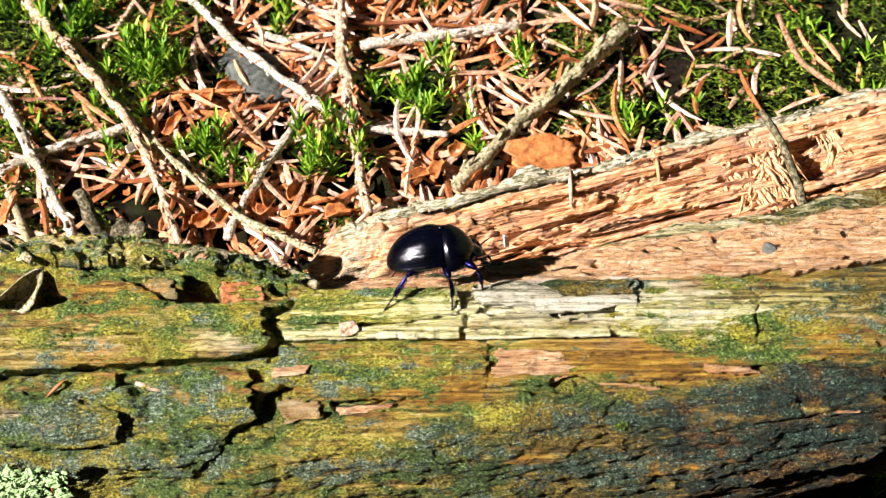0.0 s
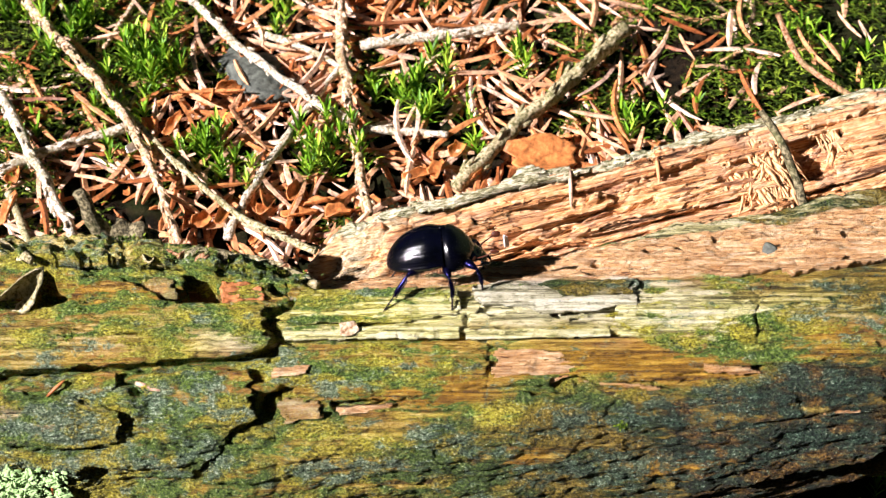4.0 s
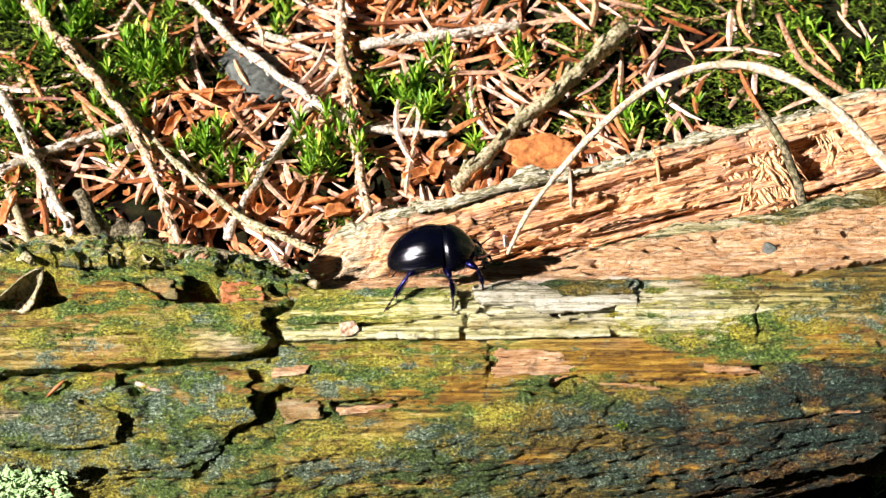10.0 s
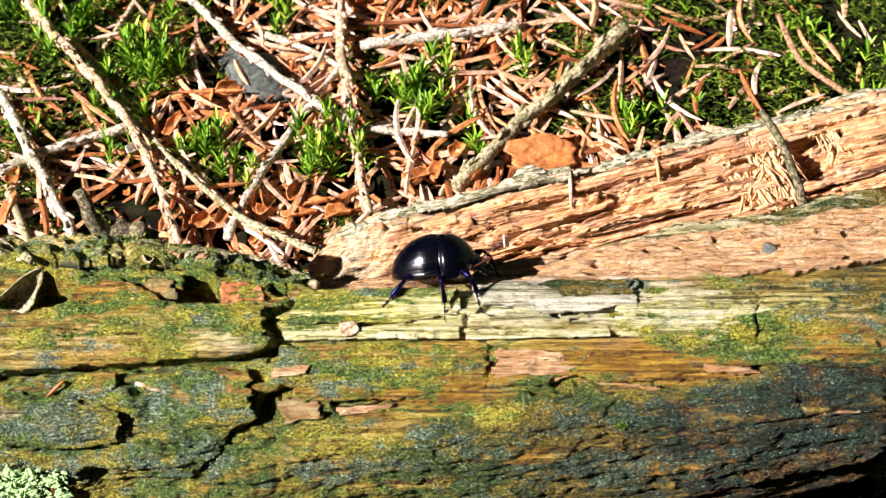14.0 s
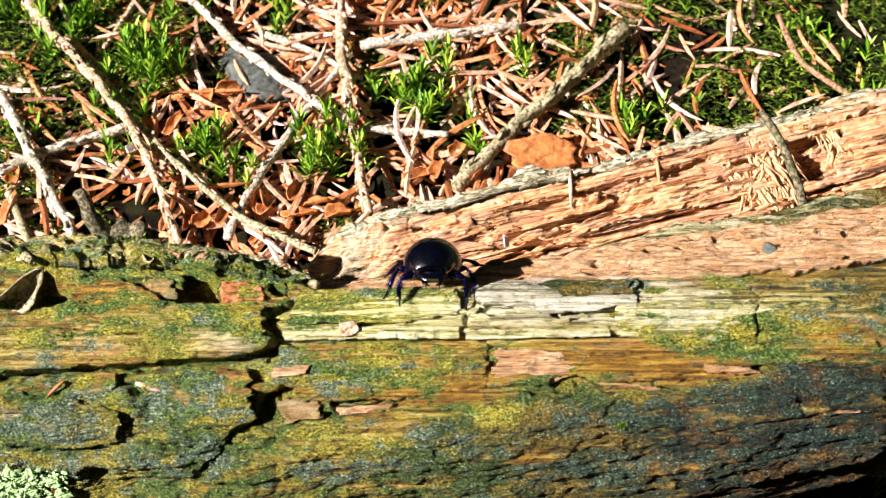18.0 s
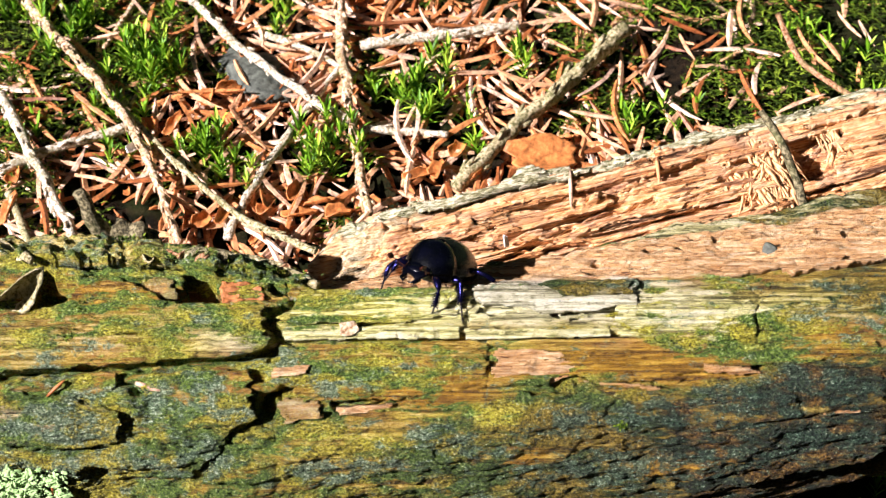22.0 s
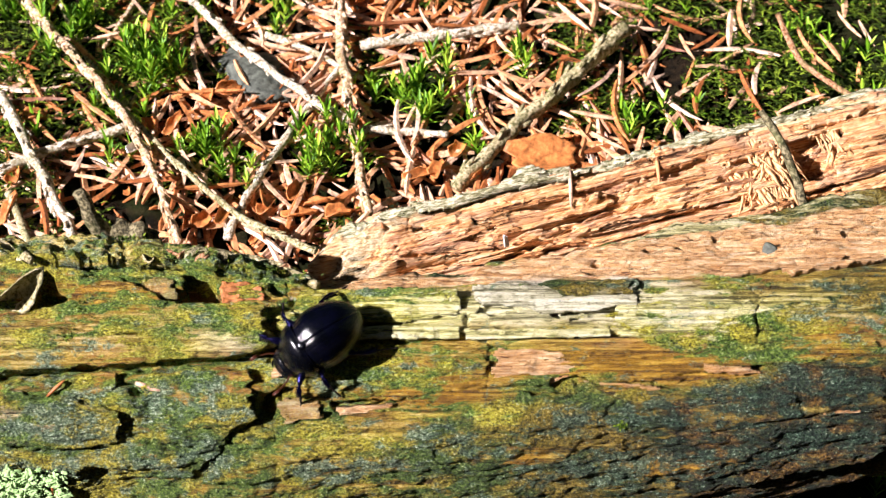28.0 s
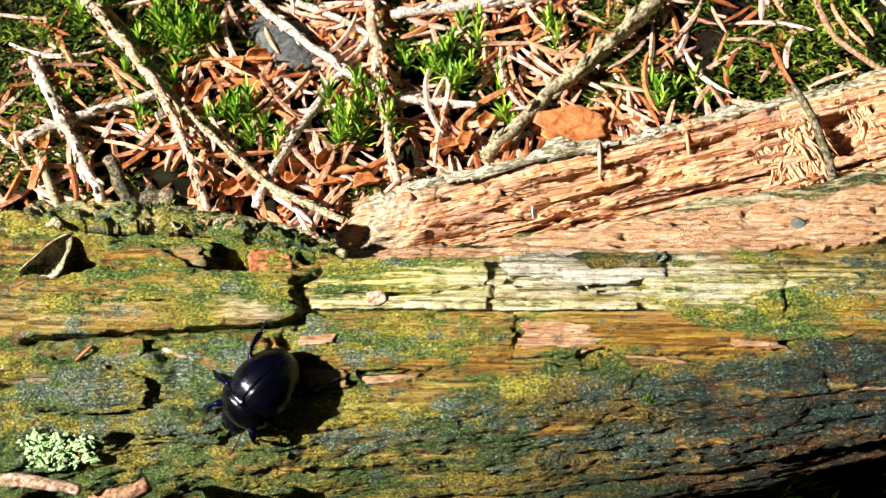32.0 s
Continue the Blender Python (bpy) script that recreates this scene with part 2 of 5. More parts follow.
def moss_leaf():
    n = Nodes("moss_leaf", 0.5)
    c = n.ramp(n.chance(True), (0.0, (0.02, 0.07, 0.002)), (0.55, (0.15, 0.33, 0.014)), (1.0, (0.46, 0.64, 0.06)))
    n.color(c)
    n.shader.inputs["Subsurface Weight"].default_value = 0.0
    n.shader.inputs["Transmission Weight"].default_value = 0.0
    return n.material


def creeping_moss():
    n = Nodes("creeping_moss", 0.55)
    c = n.ramp(n.chance(True), (0.0, (0.016, 0.034, 0.003)), (0.55, (0.050, 0.090, 0.005)), (1.0, (0.26, 0.35, 0.03)))
    n.color(c)
    return n.material


def soil_skin():
    n = Nodes("forest_soil", 0.95)
    n.shader.inputs["Specular IOR Level"].default_value = 0.08
    a = n.noise((3, 3, 3), 6, 0.7)
    c = n.ramp(a, (0.38, (0.006, 0.005, 0.003)), (0.5, (0.018, 0.012, 0.006)), (0.64, (0.035, 0.021, 0.011)))
    c = n.mix(n.ramp(n.noise((30, 30, 30), 4), (0.48, 0.0), (0.62, 0.7)), c, (0.025, 0.04, 0.008))
    n.color(c).bump(a, 2.5, 1.0)
    n.bump(n.noise((0.7, 0.7, 0.7), 5, 0.75), 0.8, 1.0)
    return n.material


def plain(name, base, roughness=0.5, metallic=0.0, vary=0.5, size=1.0, coat=0.0, relief=0.05):
    n = Nodes(name, roughness, metallic, coat)
    a = n.noise((size, size, size), 4, 0.65)
    n.color(n.ramp(a, (0.3, tuple(v * (1 - vary) for v in base)), (0.7, tuple(min(1, v * (1 + vary * 0.6)) for v in base))))
    if relief:
        n.bump(a, relief, 0.6)
    return n.material


def shell_skin(name, base, roughness, relief):
    """Hard polished shell: almost black, finely pitted, with a violet sheen in places."""
    n = Nodes(name, roughness)
    tint = n.noise((2.5, 2.5, 2.5), 3, 0.6)
    n.color(n.ramp(tint, (0.40, base), (0.62, (base[0] * 2, base[1] * 1.6, base[2] * 2.4))))
    n.rough(n.ramp(n.noise((0.6, 0.3, 0.3), 4, 0.7), (0.35, roughness * 0.75), (0.65, roughness * 1.25)))
    n.shader.inputs["Specular IOR Level"].default_value = 0.5
    n.bump(n.noise((0.9, 0.35, 0.35), 4, 0.7), relief, 0.6)
    return n.material


BLOCKER = plain("sky_blocker", (0.03, 0.045, 0.02), 0.9, 0.0, 0.6, 900.0, 0.0, 0.0)
WOOD = weathered_wood()
SPLIT = split_wood("split_wood")
TWIG_PALE = twig_bark("pale_twig_bark", (0.22, 0.15, 0.08), (0.60, 0.51, 0.37), (0.84, 0.78, 0.66))
TWIG_TAN = twig_bark("tan_twig_bark", (0.24, 0.12, 0.05), (0.60, 0.38, 0.22), (0.84, 0.68, 0.50))
TWIG_OLIVE = twig_bark("olive_twig_bark", (0.10, 0.09, 0.03), (0.42, 0.35, 0.18), (0.66, 0.57, 0.37))
TWIG_DARK = twig_bark("dark_twig_bark", (0.025, 0.022, 0.010), (0.13, 0.105, 0.05), (0.34, 0.29, 0.17))
TWIG_BROWN = twig_bark("brown_twig_bark", (0.12, 0.05, 0.02), (0.36, 0.17, 0.08), (0.58, 0.34, 0.20))
NEEDLE = needle_skin("needle_skin", False)
NEEDLE_MANY = needle_skin("litter_skin", True)
MOSS = moss_leaf()
CREEPING = creeping_moss()
SOIL = soil_skin()
SHELL = shell_skin("beetle_shell", (0.0004, 0.0006, 0.0017), 0.175, 0.10)
SHIELD = shell_skin("beetle_shield", (0.0004, 0.0006, 0.0015), 0.22, 0.05)
EYE_SKIN = plain("beetle_eye", (0.03, 0.012, 0.006), 0.2, 0.0, 0.3, 0.4)
LEG = plain("beetle_leg_violet", (0.011, 0.010, 0.058), 0.22, 0.9, 0.7, 0.5, 0.0, 0.08)
BELLY = plain("beetle_belly", (0.015, 0.010, 0.012), 0.4, 0.3, 0.5, 0.5, 0.0, 0.1)
HAIR = plain("beetle_hair", (0.10, 0.045, 0.02), 0.6)
FEELER = plain("feeler_brown", (0.06, 0.016, 0.008), 0.35)
STRAW = twig_bark("dry_straw", (0.36, 0.26, 0.15), (0.64, 0.52, 0.34), (0.80, 0.70, 0.52))
LICHEN = plain("mint_lichen", (0.36, 0.54, 0.22), 0.8, 0.0, 0.45, 0.8, 0.0, 0.2)
FLAKE = plain("orange_bark_scale", (0.52, 0.19, 0.055), 0.5, 0.0, 0.75, 1.6, 0.0, 0.4)
FIBRE = plain("torn_fibre", (0.80, 0.46, 0.22), 0.5, 0.0, 0.4, 1.2, 0.0, 0.2)
RUST = plain("rusty_rotten_wood", (0.38, 0.14, 0.045), 0.6, 0.0, 0.7, 1.0, 0.0, 0.5)
WHITE = plain("white_fleck", (0.78, 0.76, 0.74), 0.5, 0.0, 0.2)
STONE = plain("dark_stone", (0.10, 0.11, 0.09), 0.75, 0.0, 0.8, 1.8, 0.0, 0.8)


# ---- mesh helpers ----
def mesh_of(name, verts, faces, material, smooth=True, fields=None):
    """A mesh from arrays in millimetres; fields: named values, one a vertex."""
    me = bpy.data.meshes.new(name)
    me.from_pydata((np.asarray(verts, float) * MM).tolist(), [], faces.tolist() if isinstance(faces, np.ndarray) else faces)
    me.materials.append(material)
    if smooth:
        me.polygons.foreach_set("use_smooth", [True] * len(me.polygons))
    for key, values in (fields or {}).items():
        me.attributes.new(key, "FLOAT", "POINT").data.foreach_set("value", np.asarray(values, np.float32).ravel())
    return me


def part(name, me, parent=None, label="", at=None):
    ob = new(name, me)
    if at is not None:
        ob.matrix_basis = at
    if parent is not None:
        ob.parent = parent
    if label:
        tagged(ob, label)
    return ob


def grid_faces(nu, nv, wrap=False):
    i, j = np.meshgrid(np.arange(nu - 1), np.arange(nv if wrap else nv - 1), indexing="ij")
    k = (j + 1) % nv
    return np.stack([i * nv + j, (i + 1) * nv + j, (i + 1) * nv + k, i * nv + k], -1).reshape(-1, 4)


def tube_arrays(points, radii, sides=8, rough=0.0, seed=0.0):
    """A bent round rod through points, in mm."""
    p = np.asarray(points, float)
    r = np.asarray(radii, float)
    t = np.gradient(p, axis=0)
    t /= np.linalg.norm(t, axis=1)[:, None]
    side = np.cross(t, (0.13, 0.21, 0.97))
    side /= np.maximum(np.linalg.norm(side, axis=1), 1e-6)[:, None]
    up = np.cross(side, t)
    a = np.linspace(0, 2 * np.pi, sides, endpoint=False)
    rr = r[:, None] * np.ones(sides)
    if rough:
        rr = rr * (1 + rough * vnoise(np.arange(len(p))[:, None] * 0.45 + seed, np.cos(a) * 1.5 + 9, np.sin(a) * 1.5))
    v = p[:, None] + rr[..., None] * (side[:, None] * np.cos(a)[:, None] + up[:, None] * np.sin(a)[:, None])
    n = len(p)
    faces = grid_faces(n, sides, True).tolist()
    faces += [list(range(sides)), [(n - 1) * sides + k for k in reversed(range(sides))]]
    return v.reshape(-1, 3), faces


def smooth_line(points, step):
    """A spline through a few points, sampled about every step mm."""
    p = np.asarray(points, float)
    if len(p) == 2:
        n = max(2, int(np.linalg.norm(p[1] - p[0]) / step))
        return p[0] + np.linspace(0, 1, n + 1)[:, None] * (p[1] - p[0])
    q = np.vstack([2 * p[0] - p[1], p, 2 * p[-1] - p[-2]])
    out = []
    for i in range(1, len(q) - 2):
        n = max(2, int(np.linalg.norm(q[i + 1] - q[i]) / step))
        for t in np.linspace(0, 1, n, endpoint=False):
            out.append(0.5 * (2 * q[i] + (q[i + 1] - q[i - 1]) * t + (2 * q[i - 1] - 5 * q[i] + 4 * q[i + 1] - q[i + 2]) * t * t
                              + (3 * q[i] - q[i - 1] - 3 * q[i + 1] + q[i + 2]) * t ** 3))
    return np.array(out + [p[-1]])


def rod(points, radii, sides=8):
    line = smooth_line(points, 0.35)
    return tube_arrays(line, np.interp(np.linspace(0, 1, len(line)), np.linspace(0, 1, len(radii)), radii), sides)


def joined(lists):
    verts, faces, n = [], [], 0
    for v, f in lists:
        verts.append(np.asarray(v))
        faces += [[k + n for k in face] for face in f]
        n += len(v)
    return np.vstack(verts), faces


def ball_arrays(c, r, nu=10, nv=14):
    a, b = np.meshgrid(np.linspace(0.02, np.pi - 0.02, nu), np.linspace(0, 2 * np.pi, nv, endpoint=False), indexing="ij")
    v = np.stack([c[0] + r[0] * np.cos(a), c[1] + r[1] * np.sin(a) * np.cos(b), c[2] + r[2] * np.sin(a) * np.sin(b)], -1)
    f = grid_faces(nu, nv, True).tolist() + [list(range(nv)), [(nu - 1) * nv + k for k in reversed(range(nv))]]
    return v.reshape(-1, 3), f


def inside(poly, x, s):
    """Which of the places x, s lie in the polygon."""
    hit = np.zeros(np.shape(x), bool)
    p = list(poly)
    for (x1, s1), (x2, s2) in zip(p, p[1:] + p[:1]):
        if s1 != s2:
            hit ^= ((s1 > s) != (s2 > s)) & (x < (x2 - x1) * (s - s1) / (s2 - s1) + x1)
    return hit


def line_distance(line, x, s):
    best = np.full(np.shape(x), 1e9)
    for (x1, s1), (x2, s2) in zip(line, line[1:]):
        dx, ds = x2 - x1, s2 - s1
        t = np.clip(((x - x1) * dx + (s - s1) * ds) / (dx * dx + ds * ds), 0, 1)
        best = np.minimum(best, np.hypot(x - x1 - t * dx, s - s1 - t * ds))
    return best


ARC = 24.0  # mm of arc to a radian on the near log


def arc(line):
    """Places given as x in mm and degrees round the log, turned into x and arc length."""
    return [(x, radians(a) * ARC) for x, a in line]


# ---- ground ----
def ground():
    xs = np.concatenate([-np.geomspace(260000, 130, 30), np.linspace(-125, 125, 240), np.geomspace(130, 260000, 30)])
    ys = np.concatenate([-np.geomspace(260000, 62, 26), np.linspace(-58, 200, 240), np.geomspace(205, 260000, 34)])
    x, y = np.meshgrid(xs, ys, indexing="ij")
    near = np.exp(-((np.abs(x) / 260) ** 4 + (np.abs(y - 60) / 280) ** 4))
    z = bank(x, y) + near * (2.2 * fbm(x / 14, y / 14, 0.0, 4) + 0.5 * fbm(x / 2.5, y / 2.5, 7.0, 2)) - 2.0
    me = mesh_of("ground", np.stack([x, y, z], -1).reshape(-1, 3), grid_faces(len(xs), len(ys)), SOIL)
    return tagged(new("ground", me), "dark forest soil under needles and moss", "ground", kind="structure")


ground()


def sky_blocker():
    """An unseen dark ring, added to block low sky and deepen shadows."""
    a = np.linspace(0, 2 * np.pi, 240, endpoint=False)
    toward = np.abs((a - math.atan2(-SUN_WAY.y, -SUN_WAY.x) + np.pi) % (2 * np.pi) - np.pi)  # a gap in the ring lets the sun through
    h = 2600 + 9500 * np.clip((toward - 0.25) / 0.5, 0, 1) + 900 * vnoise(np.cos(a) * 9, np.sin(a) * 9) + 500 * vnoise(np.cos(a) * 40, np.sin(a) * 40)
    rows = [np.stack([15000 * np.cos(a), 15000 * np.sin(a), z], -1) for z in (np.zeros(240) - 500, h * 0.5, h)]
    me = mesh_of("backdrop", np.stack(rows).reshape(-1, 3), grid_faces(3, 240, True), BLOCKER)
    return tagged(new("backdrop", me), "unseen dark ring, added to dim sky fill and reflections", "woods", kind="structure")


sky_blocker()

# ---- the near log ----
# Cracks: a polyline in x and degrees, the depth and the width.
CRACKS_LEFT = [
    ([(-77.7, 29.1), (-60.8, 30.6), (-47.9, 30.6), (-33, 32.1), (-28.1, 37.1)], 3.4, 0.95),
    ([(-26.3, 58.2), (-31.3, 47.6), (-29.2, 43.6), (-28.9, 36.8)], 2.5, 0.6),
    ([(-28.1, 37.1), (-8.3, 35), (7.5, 33.8)], 1.0, 0.25),
    ([(8.1, 32.3), (7.3, 24.3), (8.3, 19.5), (7.7, 14)], 0.5, 0.22),
    ([(-71.8, 34.3), (-62.9, 35.5), (-53.5, 37.6)], 1.2, 0.35),
    ([(-67, 42.9), (-60.1, 43.2), (-54.1, 44.3)], 1.2, 0.35),
    ([(-30.2, -1.1), (-22.2, 0.1), (-16.2, 0.6)], 1.0, 0.3),
    ([(8.5, 1.3), (15.4, 2.6), (21.3, 3)], 1.0, 0.3),
    ([(37.1, 7.8), (44.9, 9.5), (50.8, 11.5)], 1.0, 0.35),
    ([(-77.9, 1.5), (-69, -2), (-60, -2.2)], 1.4, 0.4),
]
CRACKS_LOW = [
    ([(-54.9, 2.9), (-48.1, -1.6), (-43.1, -3.4)], 1.2, 0.4),
    ([(-38, 13.8), (-34, 12.4)], 1.2, 0.4),
    ([(22, -35.5), (42.2, -32.9), (62.1, -27.2)], 1.0, 0.35),
    ([(58.8, 4.9), (72.6, 7.1)], 1.0, 0.4),
    ([(-24.3, 51.7), (-8.4, 51.4), (2.8, 49.4)], 0.8, 0.25),
    ([(9.5, 37.2), (29.2, 35.7), (44, 32.5)], 0.8, 0.25),
    ([(-14.2, 27.3), (-2.4, 28), (6.5, 27.3)], 0.7, 0.25),
    ([(-51.5, 55.5), (-51.4, 47.7), (-50, 40.4)], 1.8, 0.45),
    ([(-32.6, 3.9), (-31, 12.9), (-26.6, 17.3)], 2.6, 0.9),
    ([(-32.6, 3.9), (-26.1, 4), (-18.2, 5.1), (-6.3, 10.3)], 1.2, 0.3),
]
CRACKS_RIGHT = [
    ([(-43, -16.3), (-39.7, -8.3), (-37.6, -0.7), (-32.6, 2.7)], 1.8, 0.4),
    ([(-29.9, -15.3), (-20.4, -13.1), (-13.3, -10.3)], 1.2, 0.3),
    ([(3.6, 44.1), (4.1, 35.5)], 1.0, 0.3),
    ([(44.9, 19.1), (55.7, 14.7)], 1.5, 0.45),
    ([(24.3, 14.4), (37.1, 9.8)], 1.2, 0.4),
    ([(-18.7, -32.3), (-8.5, -28.3), (9.7, -24.4)], 0.8, 0.3),
    ([(1.6, 13.5), (8.5, 13.9), (21.3, 10.6)], 0.8, 0.3),
    ([(-56.3, 24.7), (-53.3, 18.6)], 2.0, 0.7),
    ([(54.8, 50.7), (54.9, 27.3)], 0.4, 0.4),
]
CRACKS = CRACKS_LEFT + CRACKS_LOW + CRACKS_RIGHT
HOLES = [((-61.2, -13.3), 6.0, 1.7), ((63.2, -10.3), 0.8, 1.0), ((32.7, 86.3), 3.0, 0.7), ((38.1, 80.7), 3.0, 0.8), ((42.7, 80.9), 2.6, 0.6), ((50.1, 84.8), 2.4, 0.8), ((68.6, 86.4), 2.6, 0.9), ((45.5, 90), 2.2, 0.6), ((57, 78), 1.8, 0.6), ((28, 74), 2.2, 0.9), ((73, 80), 2.0, 0.7)]
PITS = [  # hollows: outline in x and degrees, depth
    ([(-74.2, 80.7), (-64.7, 75.1), (-63.2, 64.2), (-66.7, 57.5), (-72.7, 57.6), (-74.8, 66)], 9.0),
    ([(-47.3, 70.6), (-40.4, 69.6), (-39.9, 56.6), (-45.5, 55.9)], 8.0),
    ([(-31.7, 66.5), (-26.6, 63.6), (-28, 59.1), (-31.1, 61.8)], 3.0),
    ([(-32.2, 13.9), (-28.8, 15.3), (-29.5, 3.9), (-32.6, 3.9)], 3.0),
    ([(17.6, 44.2), (34.3, 43.7), (33.2, 40.1), (19.9, 39.9)], 1.8),
    ([(5.8, 46.9), (13, 45.9), (12.7, 42.9), (6, 43.8)], 1.5),
    ([(-20.2, 11.4), (-6.8, 10.4), (-9.3, 4.5), (-18.7, 4.7)], 1.6),
    ([(18.3, 16.3), (24.4, 15.4), (24.1, 11.7), (18.8, 12.4)], 1.4),
    ([(-38.2, -6.6), (-32.7, -6.1), (-34.4, -16.7), (-40.5, -17.4)], 1.4),
    ([(-31.1, 38.9), (-28.2, 39), (-28.3, 29.1), (-31, 29.5)], 1.0),
    ([(44.9, 20.5), (55.7, 16.1), (54.7, 12.9), (45.9, 17.1)], 1.5),
]


# Stains on the log: x and degrees of the middle, reach along it in mm and round it in degrees.
OCHRE = [(-14, 20, 19, 8), (-1.5, 16, 12, 6), (44, 18.5, 26, 6), (47, -25, 13, 8), (11.5, -18, 6, 5), (-37, -11.5, 6, 4), (-52, 57, 9, 7), (-63, 48, 6, 3), (-66, 62, 6, 5), (20, 24, 14, 5), (56, 27, 15, 6)]
CRUST = [(-16, -16, 16, 6), (4, -6, 12, 5), (-66, 38, 8, 5), (-46, 46, 6, 5), (-67, 9, 15, 11), (-45, 17, 13, 10), (-58, -9, 22, 11), (-12, 24, 7, 4), (22, -4, 18, 6), (46, 0, 34, 8), (64, 8, 19, 8), (32, -27, 30, 13), (-22, 19, 6, 4), (-72, 30, 10, 6), (72, 34, 9, 8), (66, -18, 18, 14), (-30, 28, 6, 5)]
YELLOW = [(-16, -3, 18, 3), (3.5, 6.5, 14, 2.5), (-45, 35, 12, 2.5), (46, 38, 18, 6), (-8, 46, 24, 8), (-37, 41, 8, 5), (18, 35, 18, 3)]
BLUE_RIM = [(-17, 58, 9, 2.2), (42, 54, 12, 2.5), (62, 50, 12, 3)]


def stain(spots, x, deg):
    """How strongly a place is stained, from 0 to 1."""
    total = np.zeros(np.shape(x))
    for cx, cd, rx, rd in spots:
        total = np.maximum(total, np.exp(-(((x - cx) / rx) ** 2 + ((deg - cd) / rd) ** 2) ** 2))
    return total


def face_fields(x, a):
    """How pale, mossy, dark, bare and crusted the log is at a place."""
    s = a * ARC
    wob = fbm(x / 9.0, s / 3.0, 3.0, 4)
    crest = np.interp(x, [-90, -30, 0, 80], [40, 44, 45, 39])
    deg = np.degrees(a) + 4 * wob
    pale = np.clip(1 - np.abs(deg - crest - 2) / 12.0, 0, 1) * np.interp(x, [-60, -30, -20, 20, 60, 80], [0.4, 0.6, 1, 1, 0.8, 0.15])
    bare = np.clip((np.degrees(a) - np.interp(x, [-150, -45, -30, -20, 0, 20, 42, 60, 75, 150], [150, 150, 84, 62, 59.5, 58.5, 57.5, 60, 63, 67])) / 2.5 + 0.6 * wob, 0, 1)
    rim = np.interp(x, [-23, 9, 22, 42, 70, 150], [200, 92, 98, 102, 105, 105])
    bare = bare * np.clip((rim - np.degrees(a)) / 2.5 + 0.5 + 0.8 * wob, 0, 1)
    wx = x + 5 * fbm(x / 12.0, s / 4.0, 63.0, 3)
    ochre, crust, yellow, blue = (stain(spots, wx, deg) for spots in (OCHRE, CRUST, YELLOW, BLUE_RIM))
    # low and right: darker moss, plus painted shade where the log turns under
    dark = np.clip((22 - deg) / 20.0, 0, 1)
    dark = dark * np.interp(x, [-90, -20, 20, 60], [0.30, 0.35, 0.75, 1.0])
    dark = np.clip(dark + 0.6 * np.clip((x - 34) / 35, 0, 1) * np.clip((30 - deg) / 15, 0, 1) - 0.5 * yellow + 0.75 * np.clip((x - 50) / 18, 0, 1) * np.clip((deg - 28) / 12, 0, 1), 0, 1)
    moss = np.interp(np.degrees(a), [-60, 5, 22, 34, 42, 60, 100], [0.42, 0.38, 0.30, 0.28, 0.20, 0.24, 0.36]) + 0.14 * np.clip((-x - 5) / 30, 0, 1)
    moss = moss + 0.16 * np.clip((x - 20) / 50, 0, 1) * np.clip((30 - np.degrees(a)) / 15, 0, 1) - 0.16 * ochre - 0.10 * yellow
    past = np.clip((np.degrees(a) - rim) / 2.0, 0, 1)
    moss, pale, dark = moss + past * (0.22 - moss), pale + past * (0.55 - pale), dark + past * (0.75 - dark)
    bleach = np.clip(1.3 - np.abs(x - 22) / 24, 0, 1) * np.clip(1.5 - np.abs(deg - 47) / 9, 0, 1) + np.clip(0.9 - np.abs(x + 34) / 12, 0, 1) * np.clip(1.4 - np.abs(deg - 38) / 6, 0, 1)
    bleach = bleach + 0.8 * np.exp(-((x - 46) / 12) ** 2 - ((deg - 38) / 8) ** 2)
    return {"pale": pale, "moss": moss, "dark": dark, "bare": bare, "bleach": np.clip(0.6 * bleach + past * 0.3, 0, 1), "ochre": ochre, "crust": np.clip(crust + blue, 0, 1) * (1 - past), "yellow": yellow}


def grain_relief(x, s):
    g = 0.30 * fbm(x / 16.0, s / 1.6, 1.0, 4, 0.55) + 0.9 * fbm(x / 30.0, s / 9.0, 4.0, 2)
    ridges = np.abs(vnoise(x / 22.0, s / 1.1, 8.0))
    return g - 0.4 * (1 - ridges) ** 4 + 0.15 * fbm(x / 1.4, s / 0.7, 2.0, 3)


def terraces(x, s, long, wide, seed):
    """Layers of wood broken off at different depths, from -1 to 1."""
    n = fbm(x / long, s / wide, seed, 4, 0.55) * 3.2
    low = np.floor(n)
    edge = np.clip((n - low) / 0.16, 0, 1)
    return (low + edge * edge * (3 - 2 * edge)) / 3.2


